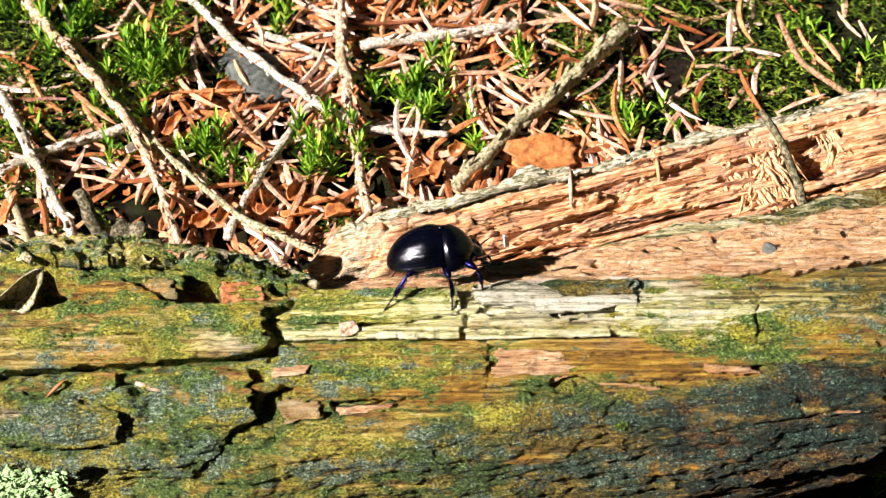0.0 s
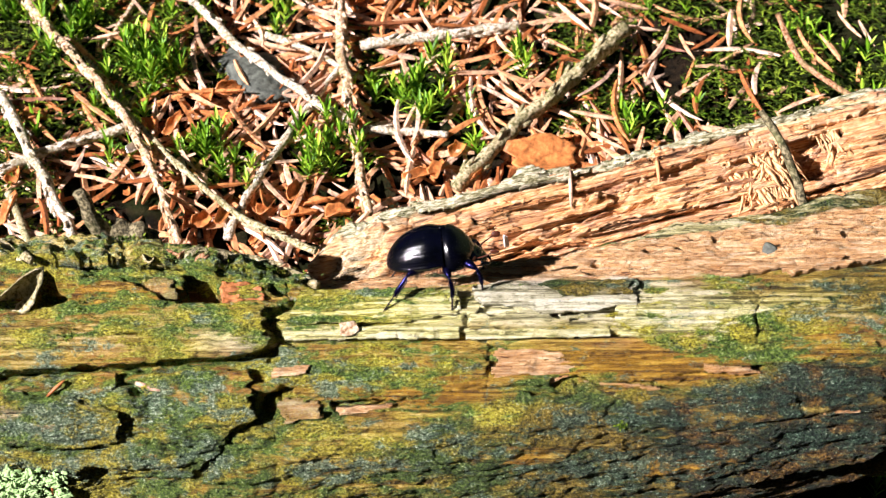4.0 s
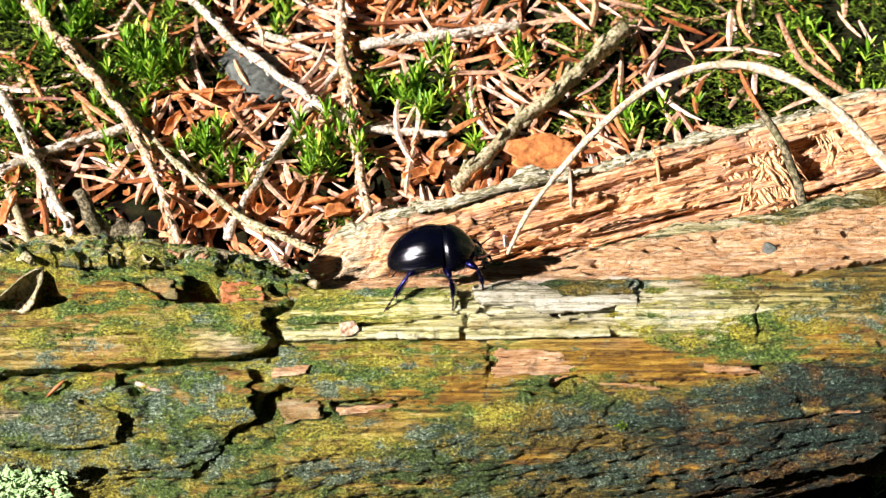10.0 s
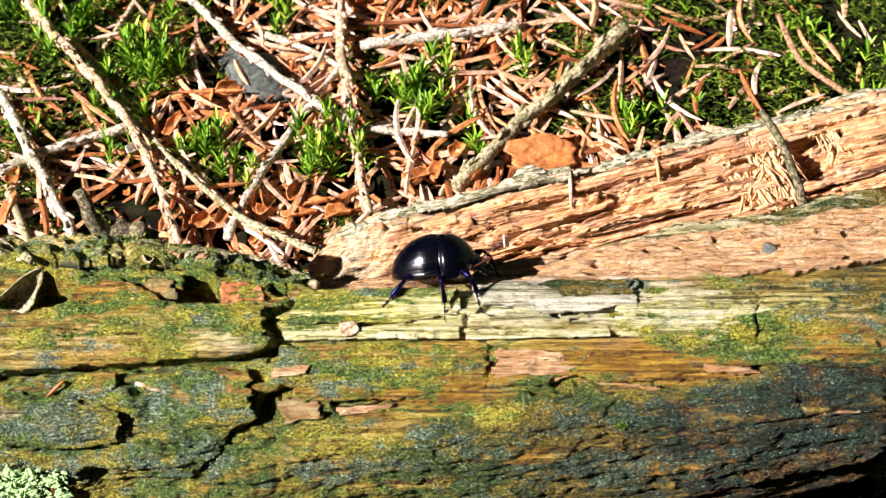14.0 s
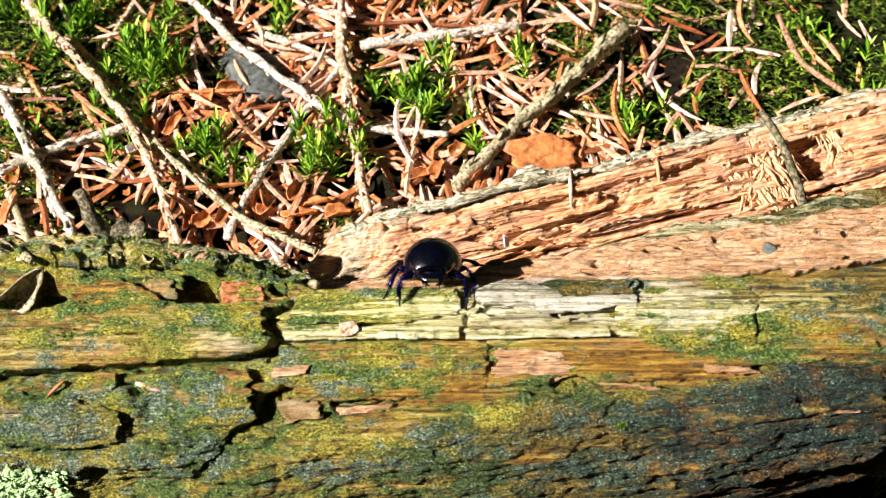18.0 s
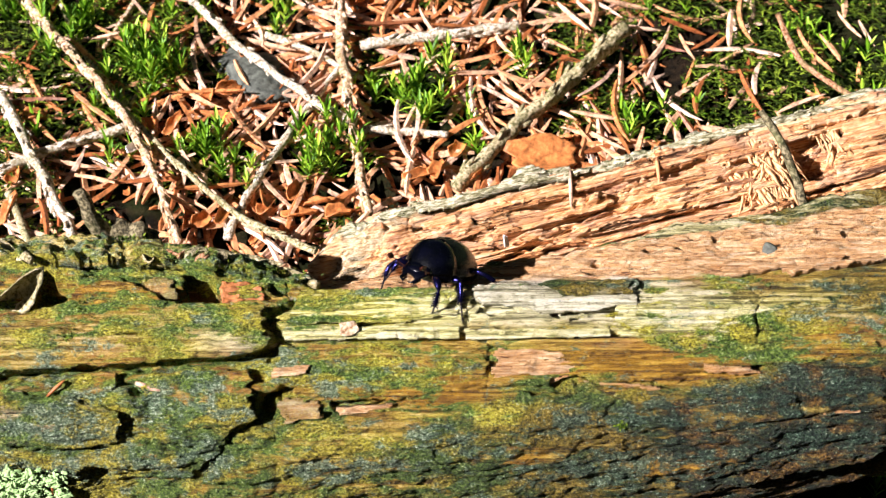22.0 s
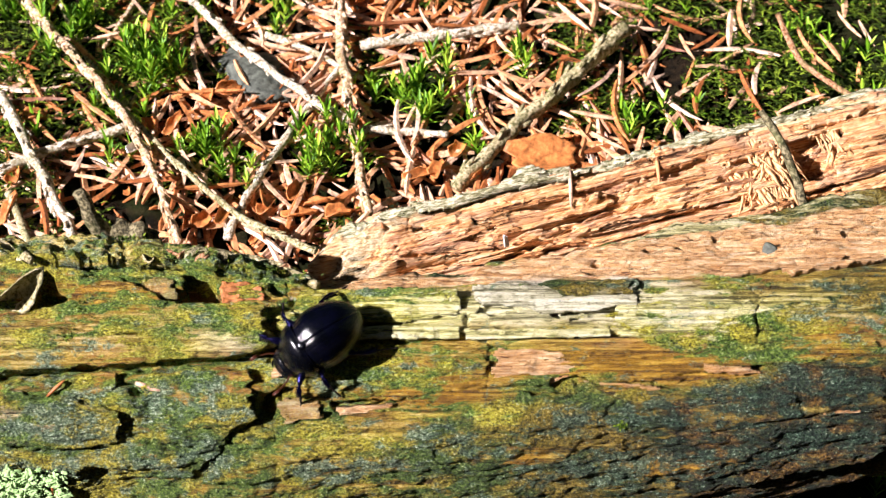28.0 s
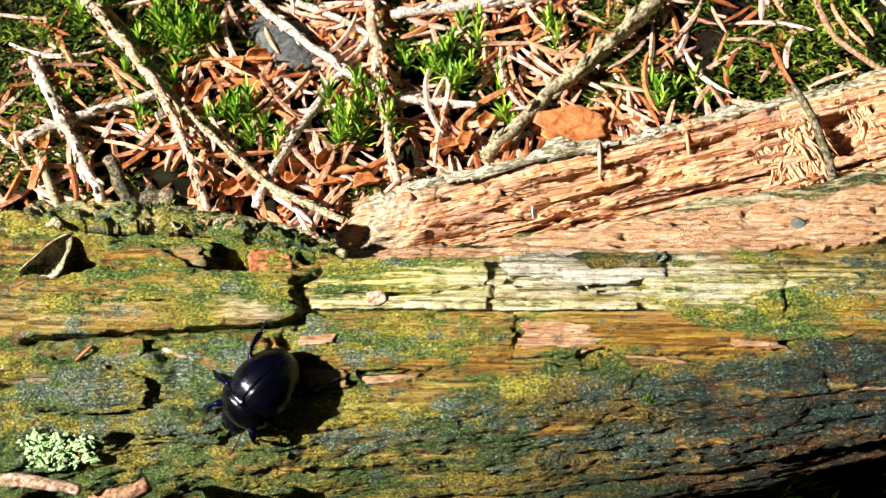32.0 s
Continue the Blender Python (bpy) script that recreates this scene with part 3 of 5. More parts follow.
def log_relief(x, a):
    s = a * ARC
    h = grain_relief(x, s) + 0.75 * terraces(x, s, 15.0, 2.6, 14.0)
    wx, ws = x + 0.7 * fbm(x / 2.0, s / 2.0, 11.0, 3), s + 0.5 * fbm(x / 2.5, s / 1.5, 21.0, 3)
    h = h + np.where(a > radians(62), 0.7 * terraces(x, s, 9.0, 2.2, 44.0) + 0.35 * fbm(x / 3.0, s / 1.2, 54.0, 3), 0.0)
    broken = np.clip((-22 - x) / 12, 0, 1)
    h = h + broken * (0.8 * fbm(x / 7.0, s / 3.2, 71.0, 4) + 0.6 * terraces(x, s, 7.0, 2.4, 74.0))
    for line, depth, width in CRACKS:
        h = h - depth * np.exp(-(line_distance(arc(line), wx, ws) / width) ** 2)
    for (hx, ha), depth, width in HOLES:
        h = h - depth * np.exp(-((wx - hx) ** 2 + (ws - radians(ha) * ARC) ** 2) / width ** 2)
    for line, depth in PITS:
        h = h - depth * inside(arc(line), x + 0.9 * fbm(x / 2.0, s / 2.0, 13.0, 3), s + 0.6 * fbm(x / 2.5, s / 1.5, 23.0, 3))
    return h


def near_log():
    xs = np.concatenate([np.linspace(-150, -90, 60), np.arange(-89.7, 90, 0.3), np.linspace(90.5, 150, 60)])
    a = np.radians(np.concatenate([np.linspace(-180, -75, 24, endpoint=False), np.arange(-75, 122, 0.62), np.linspace(122, 180, 20, endpoint=False)]))
    x, a = np.meshgrid(xs, a, indexing="ij")
    lift = log_relief(x, a)
    end = np.clip((np.abs(x) - 138 - 6 * vnoise(a * 3, 1.0, np.sign(x))) / 10, 0, 1)
    v = log_point(x, a, lift)
    c = np.stack([x, 0 * x, log_axis(x)], -1)
    v = c + (v - c) * (1 - 0.9 * end ** 3)[..., None]
    nu, nv = x.shape
    faces = grid_faces(nu, nv, True).tolist()
    faces += [list(range(nv)), [(nu - 1) * nv + k for k in reversed(range(nv))]]
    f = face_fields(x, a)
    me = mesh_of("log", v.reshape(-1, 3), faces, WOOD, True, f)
    return tagged(new("log", me), "rotting barkless log, green and ochre, split along its top", "log")


NEAR_LOG = near_log()


def slab(name, outline, height, sink=0.6, label="", field=None, ragged=0.7, tilt=0.0, on=None, rugged=0.25):
    """A plate of wood lying on a log: the outline in x and degrees, its height above the face."""
    point, fields, material, parent, per = on or (log_point, face_fields, WOOD, NEAR_LOG, ARC)
    poly = [(x, radians(a) * per) for x, a in outline]
    px, ps = [p[0] for p in poly], [p[1] for p in poly]
    xs = np.arange(min(px) - 1, max(px) + 1.01, 0.3)
    ss = np.arange(min(ps) - 1, max(ps) + 1.01, 0.2)
    x, s = np.meshgrid(xs, ss, indexing="ij")
    keep = inside(poly, x + ragged * fbm(x / 2.2, s / 0.7, 31.0, 3), s + 0.5 * ragged * fbm(x / 3.0, s / 1.3, 41.0, 3))
    keep[0], keep[-1], keep[:, 0], keep[:, -1] = False, False, False, False
    i, j = np.meshgrid(np.arange(len(xs) - 1), np.arange(len(ss) - 1), indexing="ij")
    cell = keep[:-1, :-1] & keep[1:, :-1] & keep[1:, 1:] & keep[:-1, 1:]
    if not cell.any():
        return None
    nv = len(ss)
    n = x.size
    quads = np.stack([i * nv + j, (i + 1) * nv + j, (i + 1) * nv + j + 1, i * nv + j + 1], -1)[cell]
    pad = np.pad(cell, 1)
    walls = []
    for du, dv, c1, c2 in ((-1, 0, 3, 0), (1, 0, 1, 2), (0, -1, 0, 1), (0, 1, 2, 3)):
        edge = cell & ~pad[1 + du:pad.shape[0] - 1 + du, 1 + dv:pad.shape[1] - 1 + dv]
        q = np.stack([i * nv + j, (i + 1) * nv + j, (i + 1) * nv + j + 1, i * nv + j + 1], -1)[edge]
        walls.append(np.stack([q[:, c2], q[:, c1], q[:, c1] + n, q[:, c2] + n], -1))
    faces = np.vstack([quads, quads[:, ::-1] + n] + walls)
    a = s / per
    mid = (min(px) + max(px)) / 2
    high = height + tilt * (x - mid) + grain_relief(x * 1.03 + 40, s * 1.1 + 3) * 0.8 + 0.9 * fbm(x / 30.0, s / 9.0, 4.0, 2)
    high = high + rugged * fbm(x / 2.4, s / 1.4, 90.0, 4) + 0.5 * terraces(x, s, 13.0, 2.0, 34.0)
    top = point(x, a, high)
    low = point(x, a, -sink + 0.9 * fbm(x / 30.0, s / 9.0, 4.0, 2))
    v = np.vstack([top.reshape(-1, 3), low.reshape(-1, 3)])
    used = np.unique(faces)
    remap = np.full(len(v), -1)
    remap[used] = np.arange(len(used))
    f = fields(x, a)
    for key, value in (field or {}).items():
        f[key] = np.clip(f[key] * 0 + value, 0, 1)
    if "bare" in (field or {}) and "crust" in f:
        f["crust"] = f["crust"] * 0.15
    f = {k: np.concatenate([w.ravel(), w.ravel()])[used] for k, w in f.items()}
    me = mesh_of(name, v[used], remap[faces], material, True, f)
    return part(name, me, parent, label)


slab("wood_plate", [(-78.3, 48.7), (-53, 41.8), (-48.5, 55.1), (-31.4, 52.8), (-31.2, 45), (-30.1, 36), (-33.5, 32.6), (-47.9, 31.7), (-60.8, 31.5), (-77.7, 30.5)], 1.9, label="pale weathered plate above a long crack")
slab("wood_plate", [(-25.3, 59.3), (-8.4, 57.1), (3.1, 54.6), (3.1, 44.2), (-8.3, 42), (-27.7, 45.3)], 1.3, field={"pale": 0.95, "moss": 0.27, "yellow": 1.0}, ragged=0.4)
slab("wood_plate", [(-28.2, 43.4), (3.1, 39.3), (3.1, 33.9), (-28.1, 37.6)], 1.7, field={"pale": 1.0, "moss": 0.04, "bleach": 0.25, "yellow": 1.0, "crust": 0.0}, ragged=0.3)
slab("wood_plate", [(4.6, 55.8), (11.7, 59.1), (22, 68), (34.6, 56), (34.1, 43.8), (29.3, 43.6), (17.4, 41.8), (13, 46.6), (6.1, 47.6)], 1.4, sink=-0.5, label="bleached curling plate", field={"bleach": 0.85, "moss": 0.05}, tilt=-0.025)
slab("wood_plate", [(3.8, 38), (29.4, 35.2), (29.2, 31.6), (3.8, 33.6)], 1.3, field={"pale": 1.0, "moss": 0.02, "bleach": 0.35, "crust": 0.0}, ragged=0.3)
slab("wood_plate", [(30.3, 46), (54.6, 44.5), (54.8, 28.4), (47, 27.4), (30.2, 31)], 0.8, field={"pale": 0.9, "moss": 0.2, "bleach": 0.3, "crust": 0.35})
slab("wood_plate", [(55.6, 45), (68.8, 45), (78, 45.5), (77.6, 34), (66, 31), (55.4, 30)], 0.6, field={"moss": 0.30, "crust": 0.6})
slab("wood_plate", [(24.8, 29), (41, 26.8), (60.5, 25.4), (76.2, 26.4), (76.2, 18.4), (55.8, 15.6), (40, 13.6), (24.4, 17.4)], 0.7, field={"dark": 0.1}, ragged=0.9)
slab("wood_plate", [(-32.5, 2.6), (-18.2, 5.2), (-6.2, 9), (8.5, 11.6), (26.2, 9.6), (41, 9.8), (60.8, 11.8), (77, 14), (78.5, -30), (53, -42), (22, -40), (-18.8, -31), (-44, -24), (-40, -9)], 0.9, label="lower layer of the log face, crusted green and black, shade painted in", ragged=1.1, rugged=0.4)
slab("wood_plate", [(-28.1, 35.7), (7.9, 31.4), (7.9, 12.5), (-6.3, 11.7), (-24.1, 11.9), (-30, 24.7)], 0.9, field={"pale": 0.05, "moss": 0.28}, tilt=-0.032)
slab("bare_patch", [(9.1, 29.3), (21.3, 27.2), (24.2, 17.3), (20.3, 13.6), (11.9, 12.9), (8.5, 14.8)], 0.25, label="bare orange-brown wood patch", field={"bare": 1.0}, ragged=1.0)
slab("wood_plate", [(-77.7, 24.1), (-65.7, 20.3), (-56.3, 12.2), (-56.4, 2), (-63, -0.5), (-77.9, 1.5)], 1.4, field={"dark": 0.35, "bleach": 0.3})
slab("wood_plate", [(-75.7, 26.1), (-57.8, 28.4), (-56.8, 19.1), (-59.8, 16.1), (-71.7, 21.1)], 0.6)
slab("wood_plate", [(-52.8, 25), (-34, 27.6), (-33, 6.7), (-38.1, 1.7), (-51.9, 11.6)], 1.3)
slab("wood_plate", [(-53.1, -4.3), (-43.7, -5.8), (-44.4, -15.5), (-48.5, -17.5), (-56.3, -11.1)], 0.7)
slab("wood_splinter", [(-28.9, 14.2), (-21.6, 13.2), (-20.4, 5.4), (-28.1, 4.2)], 0.9, field={"bare": 0.55})
slab("bare_patch", [(-19.2, 8.9), (-8.3, 9.7), (-9.3, 6.2), (-18.2, 5.1)], 0.35, field={"bare": 1.0}, ragged=0.3)
slab("wood_splinter", [(-29.6, 27), (-23.1, 27.3), (-23.6, 23.4), (-30, 22.9)], 1.9, field={"bare": 1.0}, ragged=0.3)
slab("wood_plate", [(-63.9, 70.6), (-56.1, 67.8), (-48.5, 55.1), (-51.5, 41.6), (-63.4, 53.1), (-65.9, 61.7)], 1.7)
slab("wood_plate", [(-39.8, -9.2), (-34.2, -7.1), (-32.4, -16.2), (-38.6, -19.2)], 0.8)
slab("wood_plate", [(-30.1, -0.7), (-8.3, 5.6), (11.4, 12), (30, 5.4), (26.4, -4.9), (1.6, -7.1), (-24.3, -9.3)], 1.15)
slab("wood_plate", [(25.2, 21.9), (43.9, 16.8), (53.8, 15), (37.1, 13.7), (27.2, 15.1)], 0.9, field={"ochre": 1.0})
for outline in ([(24.3, 14.4), (37.1, 10.7), (39.1, 8.5), (25.2, 11)], [(44.4, 18.7), (54.7, 15.3), (55.3, 12.3), (45.9, 14.2)], [(49.5, 3.4), (54.9, 3.1), (54.5, -0.3), (50, 0.4)], [(66, -4.7), (73.9, -4.7), (73.6, -7.4), (67.1, -7.6)]):
    slab("bare_patch", outline, 1.0, label="small rust-red strip of rotten wood", field={"bare": 0.75}, ragged=1.0)

slab("mossy_ledge", [(-82.3, 97.2), (-66.7, 100.2), (-46.8, 84), (-34.7, 87.6), (-23.3, 72.5), (-23.7, 65.9), (-34.8, 69.3), (-46.2, 74), (-63.9, 77.9), (-81.1, 85.9)], 2.2, sink=0.2, label="mossy grey-green overhanging ledge", field={"moss": 0.36, "dark": 0.08, "pale": 0.45, "crust": 0.7}, rugged=1.3, ragged=1.3)
slab("wood_chunk", [(-40, 66.9), (-32.2, 66.2), (-31.5, 57.3), (-39.3, 56.7)], 0.4, sink=3.0, label="red-brown block of rotten wood", ragged=0.4, rugged=0.5, on=(log_point, face_fields, RUST, NEAR_LOG, ARC))
slab("wood_plate", [(-55.2, 69.3), (-47.8, 67.5), (-46.7, 57.5), (-51.6, 59.6)], 0.9, field={"bare": 0.4})
slab("wood_plate", [(-68.6, 57.1), (-53.3, 51.7), (-53.6, 43.8), (-63.1, 43.1), (-78.2, 47.5), (-78.6, 55.1)], 0.9)
slab("wood_plate", [(-45.3, 52), (-36.4, 53.4), (-35.7, 45.7), (-40.1, 43.7)], 1.5, field={"pale": 0.9, "moss": 0.3})
slab("wood_plate", [(34.1, 6.3), (60.7, 7), (63.1, -6.1), (41.3, -9.7)], 1.1)
slab("wood_plate", [(-28.4, -13), (-2.4, -9.6), (1.6, -17.9), (-24.6, -24.5)], 1.2)
slab("wood_plate", [(3.6, -13), (31.4, -10.5), (33.7, -22), (5.6, -22.8)], 1.15)
slab("wood_plate", [(15.6, 55.9), (23.8, 61.5), (32.6, 55.1), (33.4, 49), (21.5, 48.8)], 1.7, sink=-1.2, label="dark curling flake", field={"dark": 0.7, "moss": 0.5, "pale": 0.2})
slab("wood_splinter", [(41.9, 61.3), (60.3, 66.8), (72.5, 67.8), (70.1, 62), (51.7, 57.2)], 0.8, field={"bare": 1.0}, ragged=0.4)
slab("wood_splinter", [(59.8, 58.7), (79.3, 66.7), (78.9, 62.2), (61.6, 55.5)], 1.0, field={"bare": 1.0}, ragged=0.4)


# ---- the split piece behind ----
def split_fields(x, a):
    wob = fbm(x / 8, a * 5, 80.0, 3)
    moss = np.clip((np.degrees(a) - 90) / 4 + 0.7 * wob, 0, 1) + np.clip(1 - x / 16.0 + 0.7 * wob, 0, 0.6)
    return {"moss": np.clip(moss, 0, 1)}


def split_piece():
    xs = np.concatenate([np.linspace(-3, 16, 60, endpoint=False), np.arange(16, 126, 0.3), np.linspace(126.5, 178, 60)])
    a = np.radians(np.concatenate([np.linspace(-180, -30, 40, endpoint=False), np.arange(-30, 120, 0.6), np.linspace(120, 180, 20, endpoint=False)]))
    x, a = np.meshgrid(xs, a, indexing="ij")
    s = a * 16
    ws = s + 0.06 * x + 1.5 * fbm(x / 13, s / 6, 60.0, 3)
    layer = np.floor(ws / 1.9)
    lens = vnoise(layer * 7.7, x / 9.0 + layer * 3.1, 5.0)
    step = 1.4 * lens - 2.8 * np.clip(lens, 0, 1) * np.exp(-((ws / 1.9 - layer) / 0.22) ** 2)
    flat = (a > radians(3)) & (a < radians(97))
    step = 0.7 * step + 2.3 * terraces(x, s + 0.07 * x, 15.0, 2.4, 24.0)
    lift = np.clip((24 - x) / 12, 0, 1) * (1.3 * fbm(x / 5.0, s / 3.0, 83.0, 4) + 0.9 * terraces(x, s, 6.0, 2.6, 84.0))
    lift = lift + np.where(flat, step, 0.3 * step) + 0.3 * fbm(x / 24, s / 1.0, 70.0, 3) + 0.1 * fbm(x / 3, s / 0.8, 75.0, 2)
    for (hx, ha), depth, wx, ws2 in PITS_BEHIND:
        lift = lift - depth * np.exp(-((x - hx + 0.5 * vnoise(s, x)) / wx) ** 2 - ((s - radians(ha) * 16) / ws2) ** 2)
    wx, wa = x + 0.8 * fbm(x / 2.5, s / 1.5, 33.0, 3), s + 0.5 * fbm(x / 3.0, s / 1.5, 36.0, 3)
    for line, depth, width in CRACKS_BEHIND:
        lift = lift - depth * np.exp(-(line_distance([(p, radians(q) * 16) for p, q in line], wx, wa) / width) ** 2)
    v = split_point(x, a, lift)
    nu, nv = x.shape
    faces = grid_faces(nu, nv, True).tolist()
    faces += [list(range(nv)), [(nu - 1) * nv + k for k in reversed(range(nv))]]
    me = mesh_of("split_log", v.reshape(-1, 3), faces, SPLIT, True, split_fields(x, a))
    return tagged(new("split_log", me), "split piece of orange rotten wood leaning behind the log", "log")


CRACKS_BEHIND = [
    ([(22.2, 93.9), (30, 92), (36.3, 86.4)], 1.8, 0.4), ([(35.7, 87), (52.4, 84), (66.1, 81)], 2.2, 0.45), ([(51.5, 54.1), (59.5, 62), (62.3, 64.7)], 2.4, 0.6),
    ([(60.3, 63.9), (71.2, 65.7), (85.4, 65.2)], 2.0, 0.4), ([(41.1, 65.9), (52.3, 66.3)], 1.6, 0.35), ([(59.5, 41.3), (71.9, 36.9)], 1.8, 0.4),
    ([(31.1, 64.3), (43.1, 58.6), (46, 65.3)], 1.8, 0.5), ([(74.5, 37.5), (87.1, 35)], 1.8, 0.35), ([(66.3, 68.7), (83.4, 72.8)], 1.6, 0.3),
    ([(42.1, 40.7), (50.9, 43.6)], 2.4, 0.8), ([(21.7, 69.8), (27.8, 69.5)], 1.8, 0.4), ([(109.6, 21.5), (117.2, 17.3)], 2.2, 0.6), ([(108.5, 74.3), (125.8, 75.1)], 1.5, 0.3),
    ([(28, 51.2), (37.4, 44.9)], 2.0, 0.6), ([(74.5, 74.6), (88.9, 76.2)], 1.6, 0.3)]
PITS_BEHIND = [((104.5, 60.0), 10.0, 3.2, 6.5), ((106.7, 43.4), 7.0, 2.4, 4.0), ((95.5, 61.4), 2.0, 4.5, 5.0), ((113.5, 20.9), 1.8, 3.0, 1.0)]
rnd = random.Random(8)
for _ in range(60):  # short cracks along the grain
    x0, a0, run = rnd.uniform(6, 112), rnd.uniform(12, 86), rnd.uniform(6, 20)
    CRACKS_BEHIND.append(([(x0, a0), (x0 + 0.5 * run, a0 + rnd.uniform(-2, 4)), (x0 + run, a0 + rnd.uniform(-3, 6))], rnd.uniform(1.8, 3.8), rnd.uniform(0.25, 0.6)))
SPLIT_LOG = split_piece()
BEHIND = (split_point, split_fields, SPLIT, SPLIT_LOG, 16.0)
for outline, height, sink in (
        ([(15.6, 87.6), (29.9, 83.5), (47.2, 83), (51.7, 75.3), (38.9, 71), (21.9, 73.5)], 0.9, -0.2),
        ([(33.7, 65.8), (46, 65.3), (58.7, 67.9), (60.5, 58.2), (45.2, 52.9), (35.4, 52.8)], 1.1, -0.3),
        ([(53.6, 84), (71.3, 82.3), (89.7, 84.6), (90.5, 79.3), (74.5, 75.2), (56.7, 75.1)], 1.3, -0.4),
        ([(59.9, 47.6), (75.3, 49.9), (88.2, 50.7), (88.5, 36.3), (71.7, 34.9), (61.7, 35.8)], 1.0, -0.2),
        ([(92.6, 87.3), (104.7, 88.2), (127.1, 85.7), (125.6, 72.7), (105.8, 73.1), (92.8, 76)], 0.9, 0.4),
        ([(113.3, 75.4), (125.5, 71.3), (120.7, 14.9), (109.3, 17.7), (108.5, 41.5)], 0.8, 0.4),
        ([(13.5, 74.1), (26.2, 63.2), (34.9, 43.3), (25.4, 48.5), (14.2, 63.2)], 0.9, 0.0),
        ([(49.4, 39.2), (61.7, 36.8), (74.3, 35.4), (61.5, 33.3), (50.4, 34.5)], 1.0, -0.2),
        ([(37.1, 81), (52.3, 83), (59.6, 80.1), (51.7, 75.3), (39.2, 75.5)], 1.5, -0.6)):
    slab("wood_layer", outline, height, sink, ragged=0.5, on=BEHIND)
rnd = random.Random(19)
for _ in range(22):
    x0, a0, run, tall = rnd.uniform(10, 108), rnd.uniform(16, 82), rnd.uniform(9, 26), rnd.uniform(3.5, 8.0)
    slab("wood_layer", [(x0, a0 + 0.3 * tall), (x0 + 0.35 * run, a0 + tall), (x0 + 0.8 * run, a0 + 0.9 * tall), (x0 + run, a0 + 0.4 * tall), (x0 + 0.7 * run, a0), (x0 + 0.2 * run, a0 - 0.2 * tall)], rnd.uniform(1.2, 2.4), rnd.uniform(-1.3, -0.5), ragged=0.8, tilt=rnd.uniform(-0.03, 0.03), on=BEHIND)
for outline in (([(18.5, 94.4), (31.7, 90.9), (52.9, 89.9), (60.3, 88.2), (52.5, 85.6), (32.5, 85.4), (20.5, 88.2)]),
                ([(59.2, 89.1), (78.6, 90.6), (102.5, 92.1), (127.5, 88.9), (127, 85.1), (104.6, 87.6), (78.2, 86.8)])):
    slab("grey_rim", outline, 1.4, -0.3, "weathered grey edge with lichen", {"moss": 0.95}, 0.4, on=BEHIND)


def splinter_tuft():
    """Torn fibres standing off the split face."""
    rnd = random.Random(12)
    lists = []
    for _ in range(54):  # bundles of fibres torn the same way
        k = rnd.random()
        (hx, ha), sx, sa = ((94.0, 56.0), 3.2, 15) if k < 0.82 else ((109.5, 66.0), 1.2, 8) if k < 0.92 else ((86.0, 72.0), 3.0, 6)
        bx, ba = hx + rnd.gauss(0, sx), ha + rnd.gauss(0, sa)
        way = np.array((rnd.gauss(0.25, 0.45), -rnd.uniform(0.3, 0.9), -rnd.uniform(0.5, 1.0)))
        for _ in range(rnd.randint(5, 12)):
            p = split_point(np.array(bx + rnd.gauss(0, 0.7)), np.array(radians(ba + rnd.gauss(0, 4))), rnd.uniform(0.2, 1.0))
            t = (way + np.array([rnd.gauss(0, 0.12) for _ in range(3)])) * rnd.uniform(2.0, 7.0)
            bend = np.array((rnd.gauss(0, 0.3), -rnd.uniform(0.0, 0.6), rnd.uniform(0.0, 0.6)))
            r = rnd.uniform(0.12, 0.5)
            lists.append(tube_arrays([p, p + t * 0.5 + bend, p + t], [r, r * 0.9, r * 0.15], 4))
    v, f = joined(lists)
    me = mesh_of("splinter_tuft", v, f, FIBRE)
    tagged(part("splinter_tuft", me, SPLIT_LOG, "torn light orange wood fibres"), kind="stuff")


splinter_tuft()


# ---- twigs ----
def twig(points, r0, r1, material, label, bumps=0.0, side=8, name="twig"):
    r0, r1 = 0.82 * r0, 0.82 * r1
    line = smooth_line(points, 0.9)
    k = np.linspace(0, 1, len(line))
    w = np.arange(len(line)) * 0.22
    line = line + 0.35 * r0 * np.stack([vnoise(w, 1.0 + r0), vnoise(w, 5.0 + r0), vnoise(w, 9.0 + r0)], -1)
    lists = [tube_arrays(line, r0 + (r1 - r0) * k, side, 0.28, points[0][0])]
    rnd = random.Random(int(abs(points[0][0] * 31)))
    if bumps:
        for i in range(2, len(line) - 2):
            if rnd.random() < 0.75 * bumps:
                d = line[i + 1] - line[i]
                d /= np.linalg.norm(d)
                o = np.cross(d, (rnd.uniform(-1, 1), rnd.uniform(-1, 1), rnd.uniform(-1, 1)))
                o /= max(np.linalg.norm(o), 1e-3)
                r = r0 + (r1 - r0) * k[i]
                p = line[i] + o * r * 0.75
                lists.append(tube_arrays([p - d * r * 0.4, p + o * r * 0.45 + d * r * 0.6, p + o * r * 0.75 + d * r * 1.5], [0.36 * r, 0.36 * r, 0.2 * r], 5))
    v, f = joined(lists)
    return tagged(new(name, mesh_of(name, v, f, material)), label, "twig")


twig([(-109.3, 135.3, 59.6), (-92.8, 113.8, 50.6), (-75, 90.3, 40.7), (-65.8, 73.8, 33), (-57.7, 56, 22.7)], 1.6, 1.1, TWIG_TAN, "rough tan spruce twig lying in the litter", 0.9)
